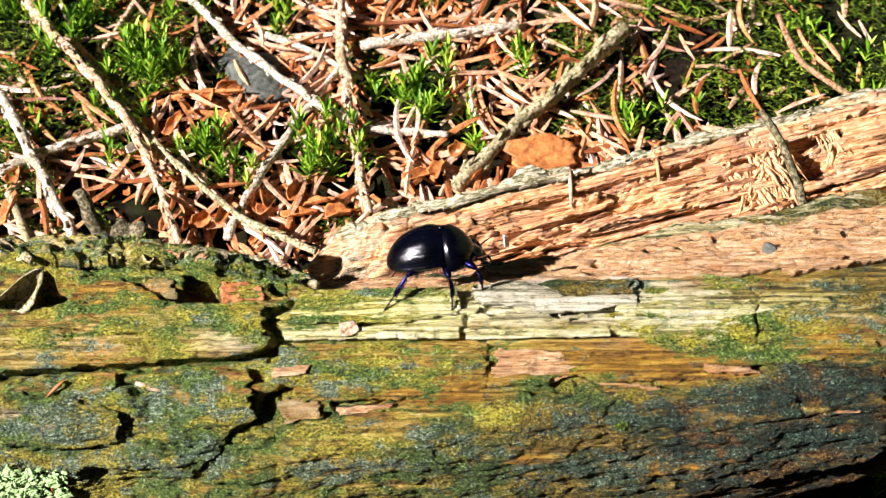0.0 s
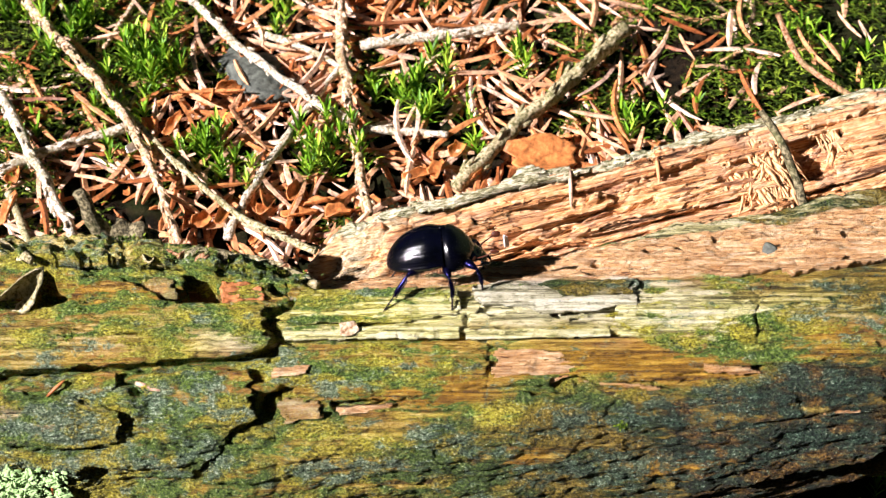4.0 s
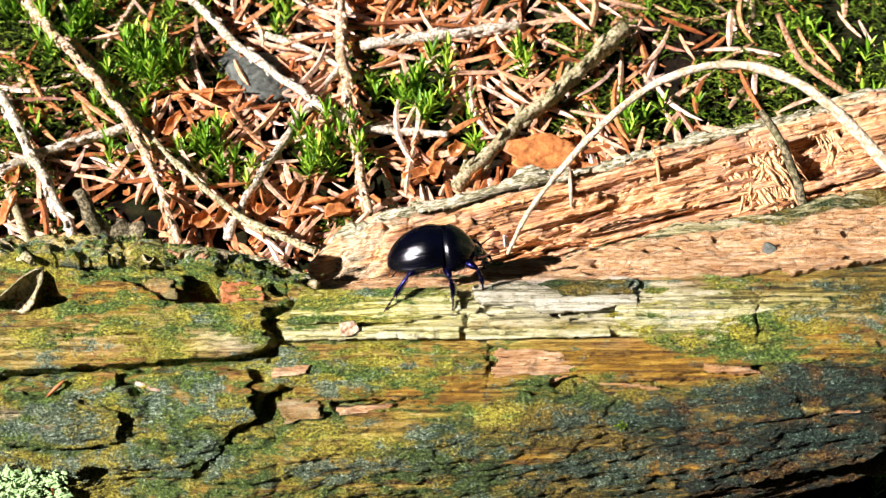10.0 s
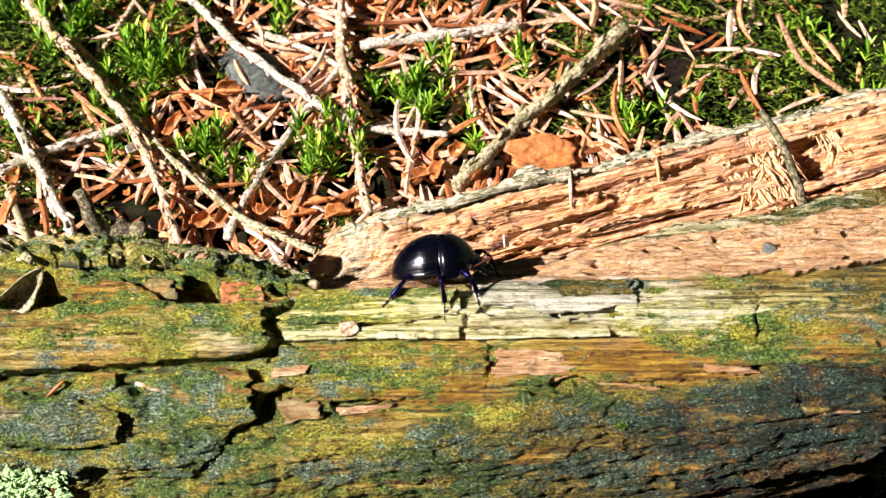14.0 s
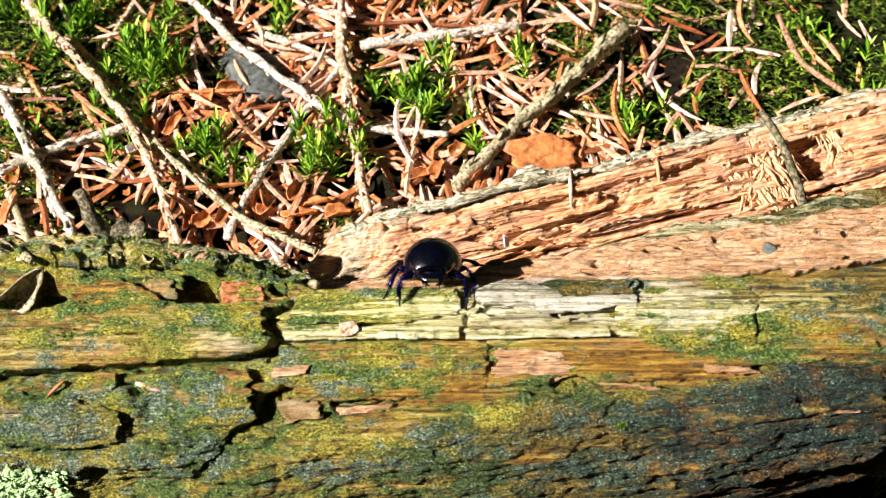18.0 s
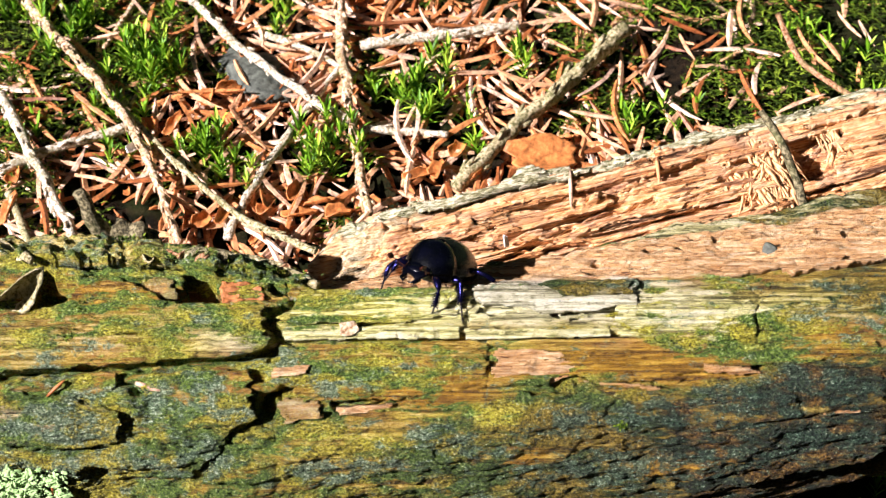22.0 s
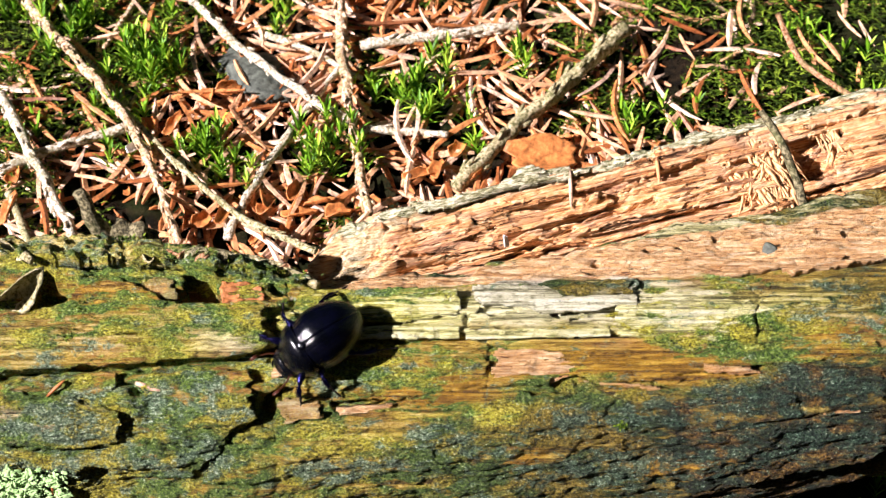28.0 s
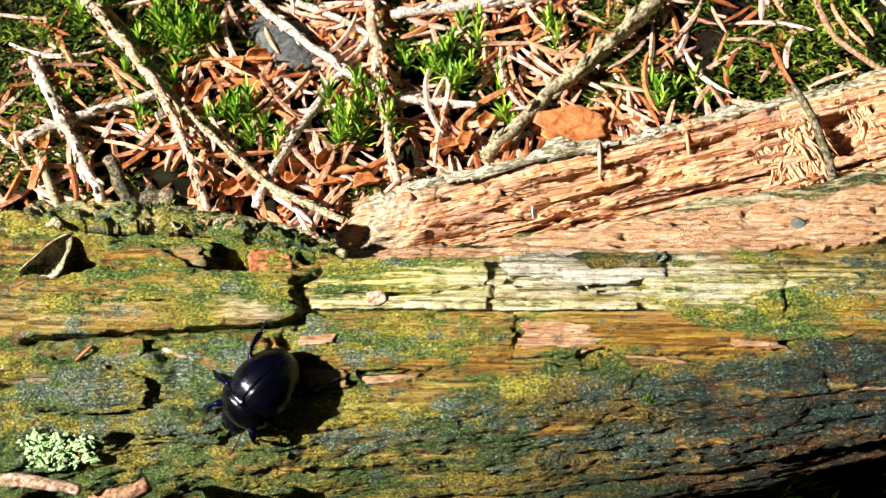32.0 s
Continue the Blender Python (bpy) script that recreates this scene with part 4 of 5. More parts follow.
twig([(-64.7, 132.7, 57.4), (-47.2, 111.4, 48.5), (-29.9, 96.2, 41.4), (-21.1, 92.6, 37.8)], 1.5, 1.1, TWIG_PALE, "pale grey peeling twig in the litter", 0.3)
twig([(-26.1, 132, 59.1), (-24.4, 111, 49.3), (-21.4, 89.8, 39.5), (-18.4, 72.2, 32.2), (-16.1, 60.5, 27.8)], 1.7, 1.2, TWIG_TAN, "knobbly tan spruce twig standing over the needles", 0.8)
twig([(-78.4, 98.4, 41.4), (-58.2, 74.2, 32.2), (-44.1, 60.5, 26.8), (-27.3, 49.4, 23.6)], 0.9, 1.0, TWIG_OLIVE, "thin olive twig with fine lichen", 0.3)
twig([(-105.2, 98.9, 42.6), (-95.4, 81.5, 35.6), (-81.5, 58.6, 22.9)], 1.5, 1.5, TWIG_PALE, "whitish peeling twig beside the log", 0.6)
twig([(-103.6, 75.8, 30.8), (-90.6, 83.1, 34.3), (-73.5, 90.9, 37)], 1.3, 1.5, TWIG_PALE, "grey flaking twig lying in the litter", 0.4)
twig([(2.7, 73.7, 28.9), (15.3, 88, 36.6), (29.1, 101.5, 43.9), (44.7, 119.8, 52.4)], 1.9, 2.4, TWIG_OLIVE, "olive grey twig lying on the needles", 0.35)
twig([(-20.6, 115.4, 49.4), (-3.3, 118.2, 50.7), (19, 122.1, 52.4)], 1.6, 1.5, TWIG_PALE, "bleached twig half sunk in the litter", 0.4)
twig([(-19.1, 90.5, 36.7), (-11.1, 89.8, 36.4), (1.5, 88.7, 35.9)], 1.4, 0.9, TWIG_PALE, "short pale broken twig", 0.3)
twig([(-47.9, 58.6, 22.9), (-42.8, 72.5, 29.4), (-33.8, 93.6, 38.1), (-25.2, 109.4, 45.5)], 1.3, 1.0, TWIG_PALE, "grey weathered twig under other twigs", 0.3)
twig([(-96.8, 132.1, 56.1), (-87.6, 114, 47.7), (-74.3, 96.9, 39.8)], 0.9, 0.7, TWIG_OLIVE, "thin dark olive twig", 0.3)
twig([(-76.4, 134.1, 57), (-83, 115.9, 48.5)], 1.0, 0.7, TWIG_TAN, "short light brown twig among moss", 0.4)
twig([(-98.5, 72.1, 28.2), (-89.8, 55.2, 20.3)], 1.3, 1.1, TWIG_OLIVE, "short yellow-green twig behind the log", 0.1)
twig([(-43.9, 120.5, 50.7), (-30.9, 114, 47.7), (-19.6, 105.8, 43.9)], 1.2, 0.7, TWIG_PALE, "short bleached twig between needles", 0.4)


# ---- litter ----
def needle_arrays(length, width, bend, rnd):
    """A dry four-edged needle, pinched at the foot and pointed at the tip."""
    k = np.linspace(0, 1, 7)
    line = np.stack([(k - 0.5) * length, bend * length * (k - 0.5) ** 2 * 2, 0.05 * length * (k - 0.5) ** 2], -1)
    r = width * 0.5 * np.array([0.45, 0.85, 1.0, 1.0, 0.95, 0.7, 0.12])
    v, f = tube_arrays(line, r * 1.12, 4)
    v[:, 2] *= 0.7
    return v, f


RND = random.Random(5)
NEEDLE_MESHES = []
for length, width, bend in ((16, 1.35, 0.06), (14, 1.3, -0.1), (18, 1.45, 0.22), (13, 1.45, 0.02), (15.5, 1.3, -0.16), (17, 1.5, 0.04), (10, 1.1, 0.05), (21, 1.35, 0.2)):
    v, f = needle_arrays(length, width, bend, RND)
    NEEDLE_MESHES.append(mesh_of("needle", v, f, NEEDLE, False))
    NEEDLE_MESHES[-1]["long"] = length


def lie(x, y, lift, yaw, tip=0.0, spin=0.0):
    """A pose on the bank, tilted with it."""
    z = float(bank(x, y)) + lift
    slope = math.degrees(math.atan2(float(bank(x, y + 1)) - float(bank(x, y - 1)), 2))
    return pose(x * MM, y * MM, z * MM, slope, 0, 0) @ pose(0, 0, 0, 0, 0, yaw) @ pose(0, 0, 0, spin, tip, 0)


MOSS_UPHILL = [
    ((-73, 111.4, 43.5), 16, 4.2, 10), ((-6, 101.5, 38.9), 14, 4.5, 8), ((-27.5, 85.3, 31.3), 14, 4.5, 8), ((-90, 128.2, 51.4), 14, 6, 8), ((-57.3, 87, 32.1), 5, 3, 5), ((-73.7, 86.1, 31.7), 5, 3.5, 5), ((6.1, 93.8, 35.2), 4, 3, 5), ((-16.9, 104.2, 40.1), 4, 3, 5), ((-66.1, 130.2, 52.2), 5, 3, 6), ((-99.2, 92, 34.5), 4, 3, 5), ((49, 94.6, 35.6), 9, 5, 4)]
MOSS_DOWNHILL = [
    ((-53.4, 87.8, 32.5), 6, 3, 6), ((-107.1, 128.2, 51.4), 8, 5, 6), ((-41.9, 130.1, 52.3), 5, 3, 5), ((-76.5, 97.2, 36.9), 6, 4, 6), ((-48.9, 82, 29.8), 5, 3, 6), ((20.2, 113.2, 44.3), 4, 1.5, 8), ((98.2, 124.4, 49.6), 6, 8, 4), ((88.3, 115.1, 45.2), 4, 7, 3), ((104.3, 111.4, 43.5), 4, 5, 4), ((-109.9, 136.1, 55), 12, 5, 7), ((-96.3, 115, 45.2), 8, 5, 5), ((60, 137.1, 55.4), 6, 4, 5)]
MOSS_SPOTS = MOSS_UPHILL + MOSS_DOWNHILL


def in_moss(x, y):
    return any((x - p[0]) ** 2 + (y - p[1]) ** 2 < (1.5 * w) ** 2 for p, _, w, _ in MOSS_SPOTS)


def behind_log(x, y):
    return y > 22 and not (-26 < x and y < 60 + 0.27 * x and y > 18 + 0.25 * x)


def laid_needle(x, y, z, yaw, length, rise):
    """A single needle at a known place, from its middle, direction and length."""
    ob = new("needle", min(NEEDLE_MESHES, key=lambda me: abs(me["long"] - length)))
    ob.matrix_basis = pose(x * MM, y * MM, z * MM, 0, 0, yaw) @ pose(0, 0, 0, RND.uniform(-30, 30), -rise, 0)
    tagged(ob, "dry brown spruce needle in the litter", "needle", "fallen spruce needles")


NEEDLES_UPHILL = [
    (90.3, 113.2, 47.8, -63.1, 30.2, -22.5), (73.3, 100.8, 42.1, -73.3, 16.1, -24.1), (40.6, 94.3, 39.1, -84.9, 20, -24.9), (54.2, 97.6, 40.5, -52.2, 18, -20.3), (38.5, 85.9, 35.1, -34.3, 10.2, -14.5), (32.5, 125.6, 53.6, -50.7, 13.3, -19.7),
    (36.4, 93.8, 38.8, -12.3, 11.5, -5.6), (59.4, 122.3, 52.1, -30.9, 11.5, -13.2), (16, 101.3, 42.3, -42.6, 13.1, -17.5), (14.2, 99.4, 41.4, -36.8, 13.7, -15.6), (6.4, 111, 46.8, 15.6, 17.3, 7), (7.6, 107.2, 45, 1.3, 16.4, 0.6),
    (74, 124.7, 53.2, -87.9, 19, -24.9), (104.4, 119.9, 50.9, -74.2, 8.6, -24.2), (84.7, 97.7, 40.6, 25.1, 14.6, 11.2), (59.6, 115.2, 48.8, -71.2, 10.7, -23.6), ]
NEEDLES_DOWNHILL = [
    (-60, 117.6, 49.9, -69.4, 26.8, -23.5), (-64.2, 111.6, 47.1, -79.4, 18.4, -24.6), (-60.4, 110.1, 46.4, -75, 21.2, -24.3), (-48.8, 107, 44.9, -63, 11, -22.4), (-56.2, 101.2, 42.2, -177.3, 18.2, -1.3), (-59.4, 92.6, 38.2, -64.9, 15.4, -22.7),
    (-59.6, 100.4, 41.8, -41.9, 17.9, -17.4), (-82.9, 96.2, 39.9, -41.1, 17.1, -17), (-95.1, 91.3, 37.6, -48, 16.9, -19.2), (-39.3, 72.8, 29, -51.8, 18.3, -20.1), (-45.9, 89.6, 36.8, -50.7, 21, -19.7), (-32.6, 69.2, 27.3, -106.2, 14.4, -23.9),
    (-52.4, 73.1, 29.1, 5.6, 16.6, 2.5), (-27.5, 85.8, 35.1, -44.3, 16.3, -18.2), (-31.5, 107.6, 45.2, 60.4, 25.8, 22), (-88.5, 63.8, 24.8, -73.2, 14.1, -24), ]
NEEDLES_MIDDLE = [
    (-35.3, 117.5, 49.8, 23.3, 12, 10.5), (-31.8, 128, 54.7, -23.2, 22.4, -10.5), (-13.2, 123.2, 52.5, 2.2, 25.3, 1), (-29.7, 61.8, 23.9, -127.2, 11.3, -20.1), (9.2, 97.8, 40.7, -76.5, 20.7, -24.4), (7.4, 95.2, 39.5, -74.3, 20.6, -24.2),
    (-7.9, 77.2, 31, -96.8, 16.1, -24.9), (-10.5, 88, 36.1, -77.9, 22.7, -24.5), (22.2, 112.5, 47.5, -85.1, 12.2, -24.9), (23, 132.4, 56.8, 16.5, 13.7, 7.8), (49.1, 121.7, 51.8, -10.9, 9.9, -5.2), (-9.6, 117.5, 49.8, -14.3, 18.8, -6.7),
    (-16.9, 65.3, 25.5, -134.7, 18.3, -18.3), (-5.8, 91.3, 37.6, -95, 15, -25), (-61.1, 84.6, 34.5, -67.3, 17.7, -23.2), (64.8, 117.5, 49.8, 37.5, 8, 15.9), ]
for spot in NEEDLES_UPHILL + NEEDLES_DOWNHILL + NEEDLES_MIDDLE:
    laid_needle(*spot)


def needles(count):
    made = 0
    while made < count:
        x, y = RND.uniform(-105, 105), RND.uniform(30, 150)
        thick = vnoise(x / 22.0, y / 22.0, 3.0) - (0.6 if x > 52 and y > 92 else 0.25 if x > 26 and y > 94 else 0)
        if not behind_log(x, y) or (in_moss(x, y) and RND.random() < 0.7) or thick < RND.uniform(-1.1, 0.35):
            continue
        ob = new("needle", RND.choice(NEEDLE_MESHES))
        ob.matrix_basis = lie(x, y, RND.uniform(0.3, 3.2), RND.uniform(0, 360), RND.uniform(-16, 16), RND.uniform(-25, 25))
        tagged(ob, "dry brown spruce needle in the litter", "needle", "fallen spruce needles")
        made += 1


needles(290)


def litter():
    lists = []
    rnd = random.Random(9)
    while len(lists) < 1300:
        x, y = (rnd.uniform(-112, 112), rnd.uniform(38, 150)) if len(lists) < 850 else (rnd.uniform(-170, 170), rnd.uniform(30, 230))
        if 0 < y < 30 or (not behind_log(x, y) and y > -25) or (((x > 52 and y > 92 and rnd.random() < 0.85) or (x > 28 and y > 96 and rnd.random() < 0.3) or (x < -72 and y > 105 and rnd.random() < 0.5)) and rnd.random() < 0.8) or (in_moss(x, y) and rnd.random() < 0.75):
            continue
        v, f = needle_arrays(rnd.uniform(10, 18), rnd.uniform(1.1, 1.6), rnd.gauss(0, 0.09), rnd)
        m = lie(x, y, rnd.uniform(-1.8, 1.8), rnd.gauss(80, 60), rnd.uniform(-14, 14), rnd.uniform(-30, 30))
        r = np.array(m.to_3x3())
        lists.append((v @ r.T + np.array(m.translation) / MM, f))
    v, f = joined(lists)
    return tagged(new("needle_litter", mesh_of("needle_litter", v, f, NEEDLE_MANY, False)), "bed of old brown spruce needles", "litter", kind="stuff")


litter()


def scale_mesh(name, long, wide, cup, seed, material, square=0.0):
    """A thin cupped flake with an uneven edge, 0.35 mm thick."""
    nu, nv = 9, 18
    k, a = np.meshgrid(np.linspace(0.02, 1, nu), np.linspace(0, 2 * np.pi, nv, endpoint=False), indexing="ij")
    edge = 1 + 0.34 * vnoise(np.cos(a) * 2.6 + seed, np.sin(a) * 2.6, seed * 3.1)
    edge = edge * (1 + square * (np.power(np.cos(a) ** 6 + np.sin(a) ** 6, -1 / 6) - 1))
    x, y = long / 2 * k * np.cos(a) * edge, wide / 2 * k * np.sin(a) * edge
    z = cup * (y / wide) ** 2 * 4 + 0.4 * cup * (x / long) ** 2 + 0.25 * vnoise(x / 1.3, y / 1.3, seed)
    top, low = np.stack([x, y, z + 0.18], -1).reshape(-1, 3), np.stack([x, y, z - 0.18], -1).reshape(-1, 3)
    f = grid_faces(nu, nv, True)
    last = (nu - 1) * nv + np.arange(nv)
    walls = np.stack([last, last + nu * nv, np.roll(last, -1) + nu * nv, np.roll(last, -1)], -1)
    return mesh_of(name, np.vstack([top, low]), np.vstack([f, f[:, ::-1] + nu * nv, walls]), material)


SCALE_MESHES = [scale_mesh("bud_scale", 6.5, 3.6, 1.8, 1.0, FLAKE), scale_mesh("bud_scale", 5, 3.4, 1.5, 2.0, FLAKE), scale_mesh("bud_scale", 8, 2.8, 1.2, 3.0, FLAKE, 0.6)]
BIG_FLAKE = scale_mesh("bark_flake", 17, 9, 2.0, 6.4, FLAKE, 1.0)
flake = new("bark_flake", BIG_FLAKE)
fx, fy, fz = (23.6, 82.2, 31.8)
flake.matrix_basis = lie(fx, fy, 3.0, 8, 4, 12)
tagged(flake, "flat orange bark flake propped behind the split wood", "bark flake")
for k, (spot, yaw) in enumerate((
        ((-51.5, 102.8, 39.5), 20), ((-55.8, 100.7, 38.5), 80), ((-12, 131.2, 52.7), 60), ((-12.4, 117.8, 46.5), 10), ((3.7, 84.5, 30.9), 60), ((-5.7, 77.1, 27.5), 30), ((-40.2, 70, 24.2), 100), ((-39.3, 66.9, 22.7), 40),
        ((-63.2, 92, 34.5), 70), ((-96.1, 93.8, 35.2), 20), ((-97.8, 77.2, 27.5), 90), ((-32.3, 66.1, 22.4), 15), ((-0.5, 78.8, 28.3), 70), ((-53.7, 64.6, 21.7), 40), ((-28.6, 69.2, 23.8), 5), ((-33.3, 72.3, 25.3), 60),
        ((-69.2, 92, 34.5), 100), ((-49.4, 66.1, 22.4), 80), ((-20.6, 132.1, 53.2), 30), ((7.3, 77.2, 27.5), 50), ((-97.3, 67.7, 23.1), 70), ((-23.4, 66.1, 22.4), 20))):
    ob = new("bud_scale", SCALE_MESHES[k % 3])
    ob.matrix_basis = lie(spot[0], spot[1], 2.6, yaw, RND.uniform(-25, 25), RND.uniform(-35, 35))
    tagged(ob, "cupped bright orange bud scale in the litter", "bud scale", "orange scales in the litter")
made = 0
while made < 60:  # crumbs of orange bark down between the needles
    x, y = RND.uniform(-105, 60), RND.uniform(52, 140)
    if in_moss(x, y) or not behind_log(x, y) or y < 62 + 0.27 * x:
        continue
    ob = new("bud_scale", SCALE_MESHES[made % 3])
    ob.matrix_basis = lie(x, y, RND.uniform(0.6, 2.4), RND.uniform(0, 360), RND.uniform(-30, 30), RND.uniform(-40, 40)) @ Matrix.Diagonal((*([RND.uniform(0.4, 0.7)] * 3), 1))
    tagged(ob, "small orange-brown bark crumb between the needles", "bud scale", "orange scales in the litter")
    made += 1
fleck = new("pale_fleck", scale_mesh("pale_fleck", 5, 2.2, 0.8, 8.0, WHITE))
fx, fy, fz = (-71.3, 80, 28.9)
fleck.matrix_basis = lie(fx, fy, 6.5, 70, 30, 20)
tagged(fleck, "small white papery fleck among moss", "fleck")
speck = new("pale_fleck", scale_mesh("pale_fleck", 2.8, 1.0, 0.3, 11.0, WHITE, 0.6))
speck.matrix_basis = pose(*(np.array((12.8, 37.2, 30.9)) * MM + (0, -0.0008, 0.0006)), 60, 80, 10)
tagged(speck, "tiny white fleck on the split wood", "fleck")
stone = new("stone", mesh_of("stone", *(lambda q: (q[0] * (1 + 0.3 * fbm(q[0][:, :1] / 5, q[0][:, 1:2] / 5, q[0][:, 2:] / 5, 4)), q[1]))(ball_arrays((0, 0, 0), (11, 7, 3), 30, 44)), STONE))
fx, fy, fz = (-46.1, 111.4, 43.5)
stone.matrix_basis = lie(fx, fy, 0.0, -40)
tagged(stone, "dark grey rough stone half buried in litter", "stone")


def leaf_blade(base, way, length, width, droop):
    """A narrow pointed leaf with a keel, in mm."""
    way = np.asarray(way, float)
    way /= np.linalg.norm(way)
    side = np.cross(way, (0, 0, 1.0))
    if np.linalg.norm(side) < 0.1:
        side = np.array((1.0, 0, 0))
    side /= np.linalg.norm(side)
    up = np.cross(side, way)
    rows = []
    for k, w in ((0, 0.55), (0.4, 1.0), (0.75, 0.6)):
        c = np.asarray(base) + way * length * k - np.array((0, 0, 1.0)) * droop * k * k * length
        rows += [c - side * w * width / 2, c - up * 0.2 * width, c + side * w * width / 2]
    tip = np.asarray(base) + way * length - np.array((0, 0, 1.0)) * droop * length
    faces = []
    for i in (0, 3):
        for j in (0, 1):
            faces.append([i + j, i + j + 1, i + j + 4, i + j + 3])
    faces += [[6, 7, 9], [7, 8, 9]]
    return np.array(rows + [tip]), faces


def moss_tuft(x, y, stems, spread, tall, seed, label):
    rnd = random.Random(seed)
    lists = []
    for _ in range(stems):
        sx, sy = x + rnd.gauss(0, spread), y + rnd.gauss(0, spread)
        z = float(bank(sx, sy)) - 1.0
        lean = np.array((rnd.uniform(-0.4, 0.4), rnd.uniform(-0.7, 0.1), 1.0))
        high = tall * rnd.uniform(0.6, 1.1)
        stem = np.array((sx, sy, z))
        for k in range(int(high * 2.6)):
            h = (k + 1) / (high * 2.6)
            a = k * 2.4 + rnd.uniform(-0.3, 0.3)
            out = 1.1 - 0.75 * h
            way = np.array((math.cos(a) * out, math.sin(a) * out, 0.45 + 0.7 * h)) + lean * 0.3
            lists.append(leaf_blade(stem + lean * high * h, way, rnd.uniform(4.5, 8.0), 0.95, 0.35))
    v, f = joined(lists)
    return tagged(new("moss_tuft", mesh_of("moss_tuft", v, f, MOSS, False)), label, "moss", "moss tufts")


for k, (spot, stems, spread, tall) in enumerate(MOSS_SPOTS):
    moss_tuft(spot[0], spot[1], stems, spread, tall, k, "bright green star-leaved moss tuft among needles")


def moss_carpet():
    rnd = random.Random(21)
    lists = []
    while len(lists) < 30000:
        x, y = rnd.uniform(-140, 150), rnd.uniform(30, 190)
        want = float(fbm(x / 20.0, y / 20.0, 12.0, 2)) + (0.62 * min(1.0, (x - 48) / 12) + 0.9 * float(vnoise(x / 7.0, y / 7.0, 15.0)) if x > 48 and y > 88 else 0.8 + 0.9 * float(vnoise(x / 7.0, y / 7.0, 15.0)) if x > 26 and y > 92 else 0) + (0.35 if x < -75 else 0) + (0.7 if x < -60 and y > 105 else 0)
        if want < 0.22 or not behind_log(x, y):
            continue
        a = rnd.uniform(0, 6.28)
        base = (x, y, float(bank(x, y)) + rnd.uniform(-1.5, 1.6) + 2.0 * max(0.0, min(1.0, want - 0.3)))
        lists.append(leaf_blade(base, (math.cos(a), math.sin(a) - 0.3, rnd.uniform(0.1, 0.9)), rnd.uniform(1.4, 4.2), rnd.uniform(0.45, 0.9), 0.4))
    v, f = joined(lists)
    return tagged(new("moss_carpet", mesh_of("moss_carpet", v, f, CREEPING, False)), "creeping yellow-green moss on the bank", "moss", kind="stuff")


moss_carpet()


def moss_on_log():
    rnd = random.Random(77)
    lists = []
    spots = [((-71.2, 91.6), 9, 4), ((-49.7, 81.5), 10, 3), ((-33.9, 71.8), 6, 2), ((-66.1, 43.5), 3, 2), ((-59.8, 99.1), 4, 6), ((-62.5, 54.3), 3, 3), ((-51.3, 51.5), 2, 4), ((31.1, -3.3), 0.7, 1.5)]
    for (cx, ca), sx, sa in spots:
        for _ in range(int(40 + 26 * sx)):
            x, a = cx + rnd.gauss(0, sx * 0.6), radians(ca + rnd.gauss(0, sa * 0.7))
            p = log_point(np.array(x), np.array(a), rnd.uniform(0.2, 1.2) + (0.9 if ca > 70 else 0.4))
            lists.append(leaf_blade(p, (rnd.uniform(-1, 1), -math.cos(a) * 0.8 + rnd.uniform(-0.6, 0.6), math.sin(a) * 0.8 + rnd.uniform(-0.4, 0.6)), rnd.uniform(0.5, 1.2), rnd.uniform(0.25, 0.45), 0.3))
    v, f = joined(lists)
    tagged(new("log_moss", mesh_of("log_moss", v, f, CREEPING, False)), "fine green moss growing on the log", "moss", kind="stuff")


moss_on_log()

# ---- small things on the wood ----
twig([(-63.0, 11.0, 39.6), (-64.4, 12.0, 43.2), (-65.9, 11.5, 47.2), (-67.4, 11.0, 50.6), (-68.9, 10.5, 53.6)], 2.7, 1.5, TWIG_DARK, "broken mossy stub rising from the log", 0.0, name="twig_stub")
twig([(62.8, 34, 61.1), (67.5, 30, 54.3), (72, 27, 43.1)], 0.9, 1.2, TWIG_DARK, "dark thin twig leaning on the split wood", 0.1)
twig([(79, 105, 60.3), (84.5, 98, 50.6), (94.1, 88, 45.9)], 0.9, 0.8, TWIG_BROWN, "curved brown twig over the moss", 0.0)
for ends, size in (((((-53.6, -22.7, 30.1)), ((-48.6, -23.4, 28.8))), 0.6), ((((-69.1, -23.5, 27.9)), ((-65.9, -22.3, 30.6))), 0.35), ((((-69.2, -26.1, 11.5)), ((-69.3, -25.7, 9.1))), 0.3)):
    p, q = (np.array(e) + (0, -0.8, 0.9) for e in ends)
    v, f = tube_arrays(np.linspace(p, q, 6), size * np.array([0.5, 0.9, 1, 1, 0.8, 0.2]), 6)
    tagged(new("needle", mesh_of("needle", v, f, NEEDLE)), "single dry needle lying on the log face", "needle")
for ends in ((((26.9, 51.3, 41.1)), ((26.8, 44, 35.5))), (((45.5, 55, 42.7)), ((45.8, 49.6, 38.3))), (((-12.7, 39.6, 34)), ((-11.7, 36.1, 31.2)))):
    p, q = (np.array(e) + (0, -1.0, 0.8) for e in ends)
    v, f = tube_arrays(np.linspace(p, q, 6), 0.45 * np.array([0.5, 0.9, 1, 1, 0.8, 0.2]), 6)
    tagged(new("needle", mesh_of("needle", v, f, NEEDLE)), "small brown needle stuck to the split wood", "needle")


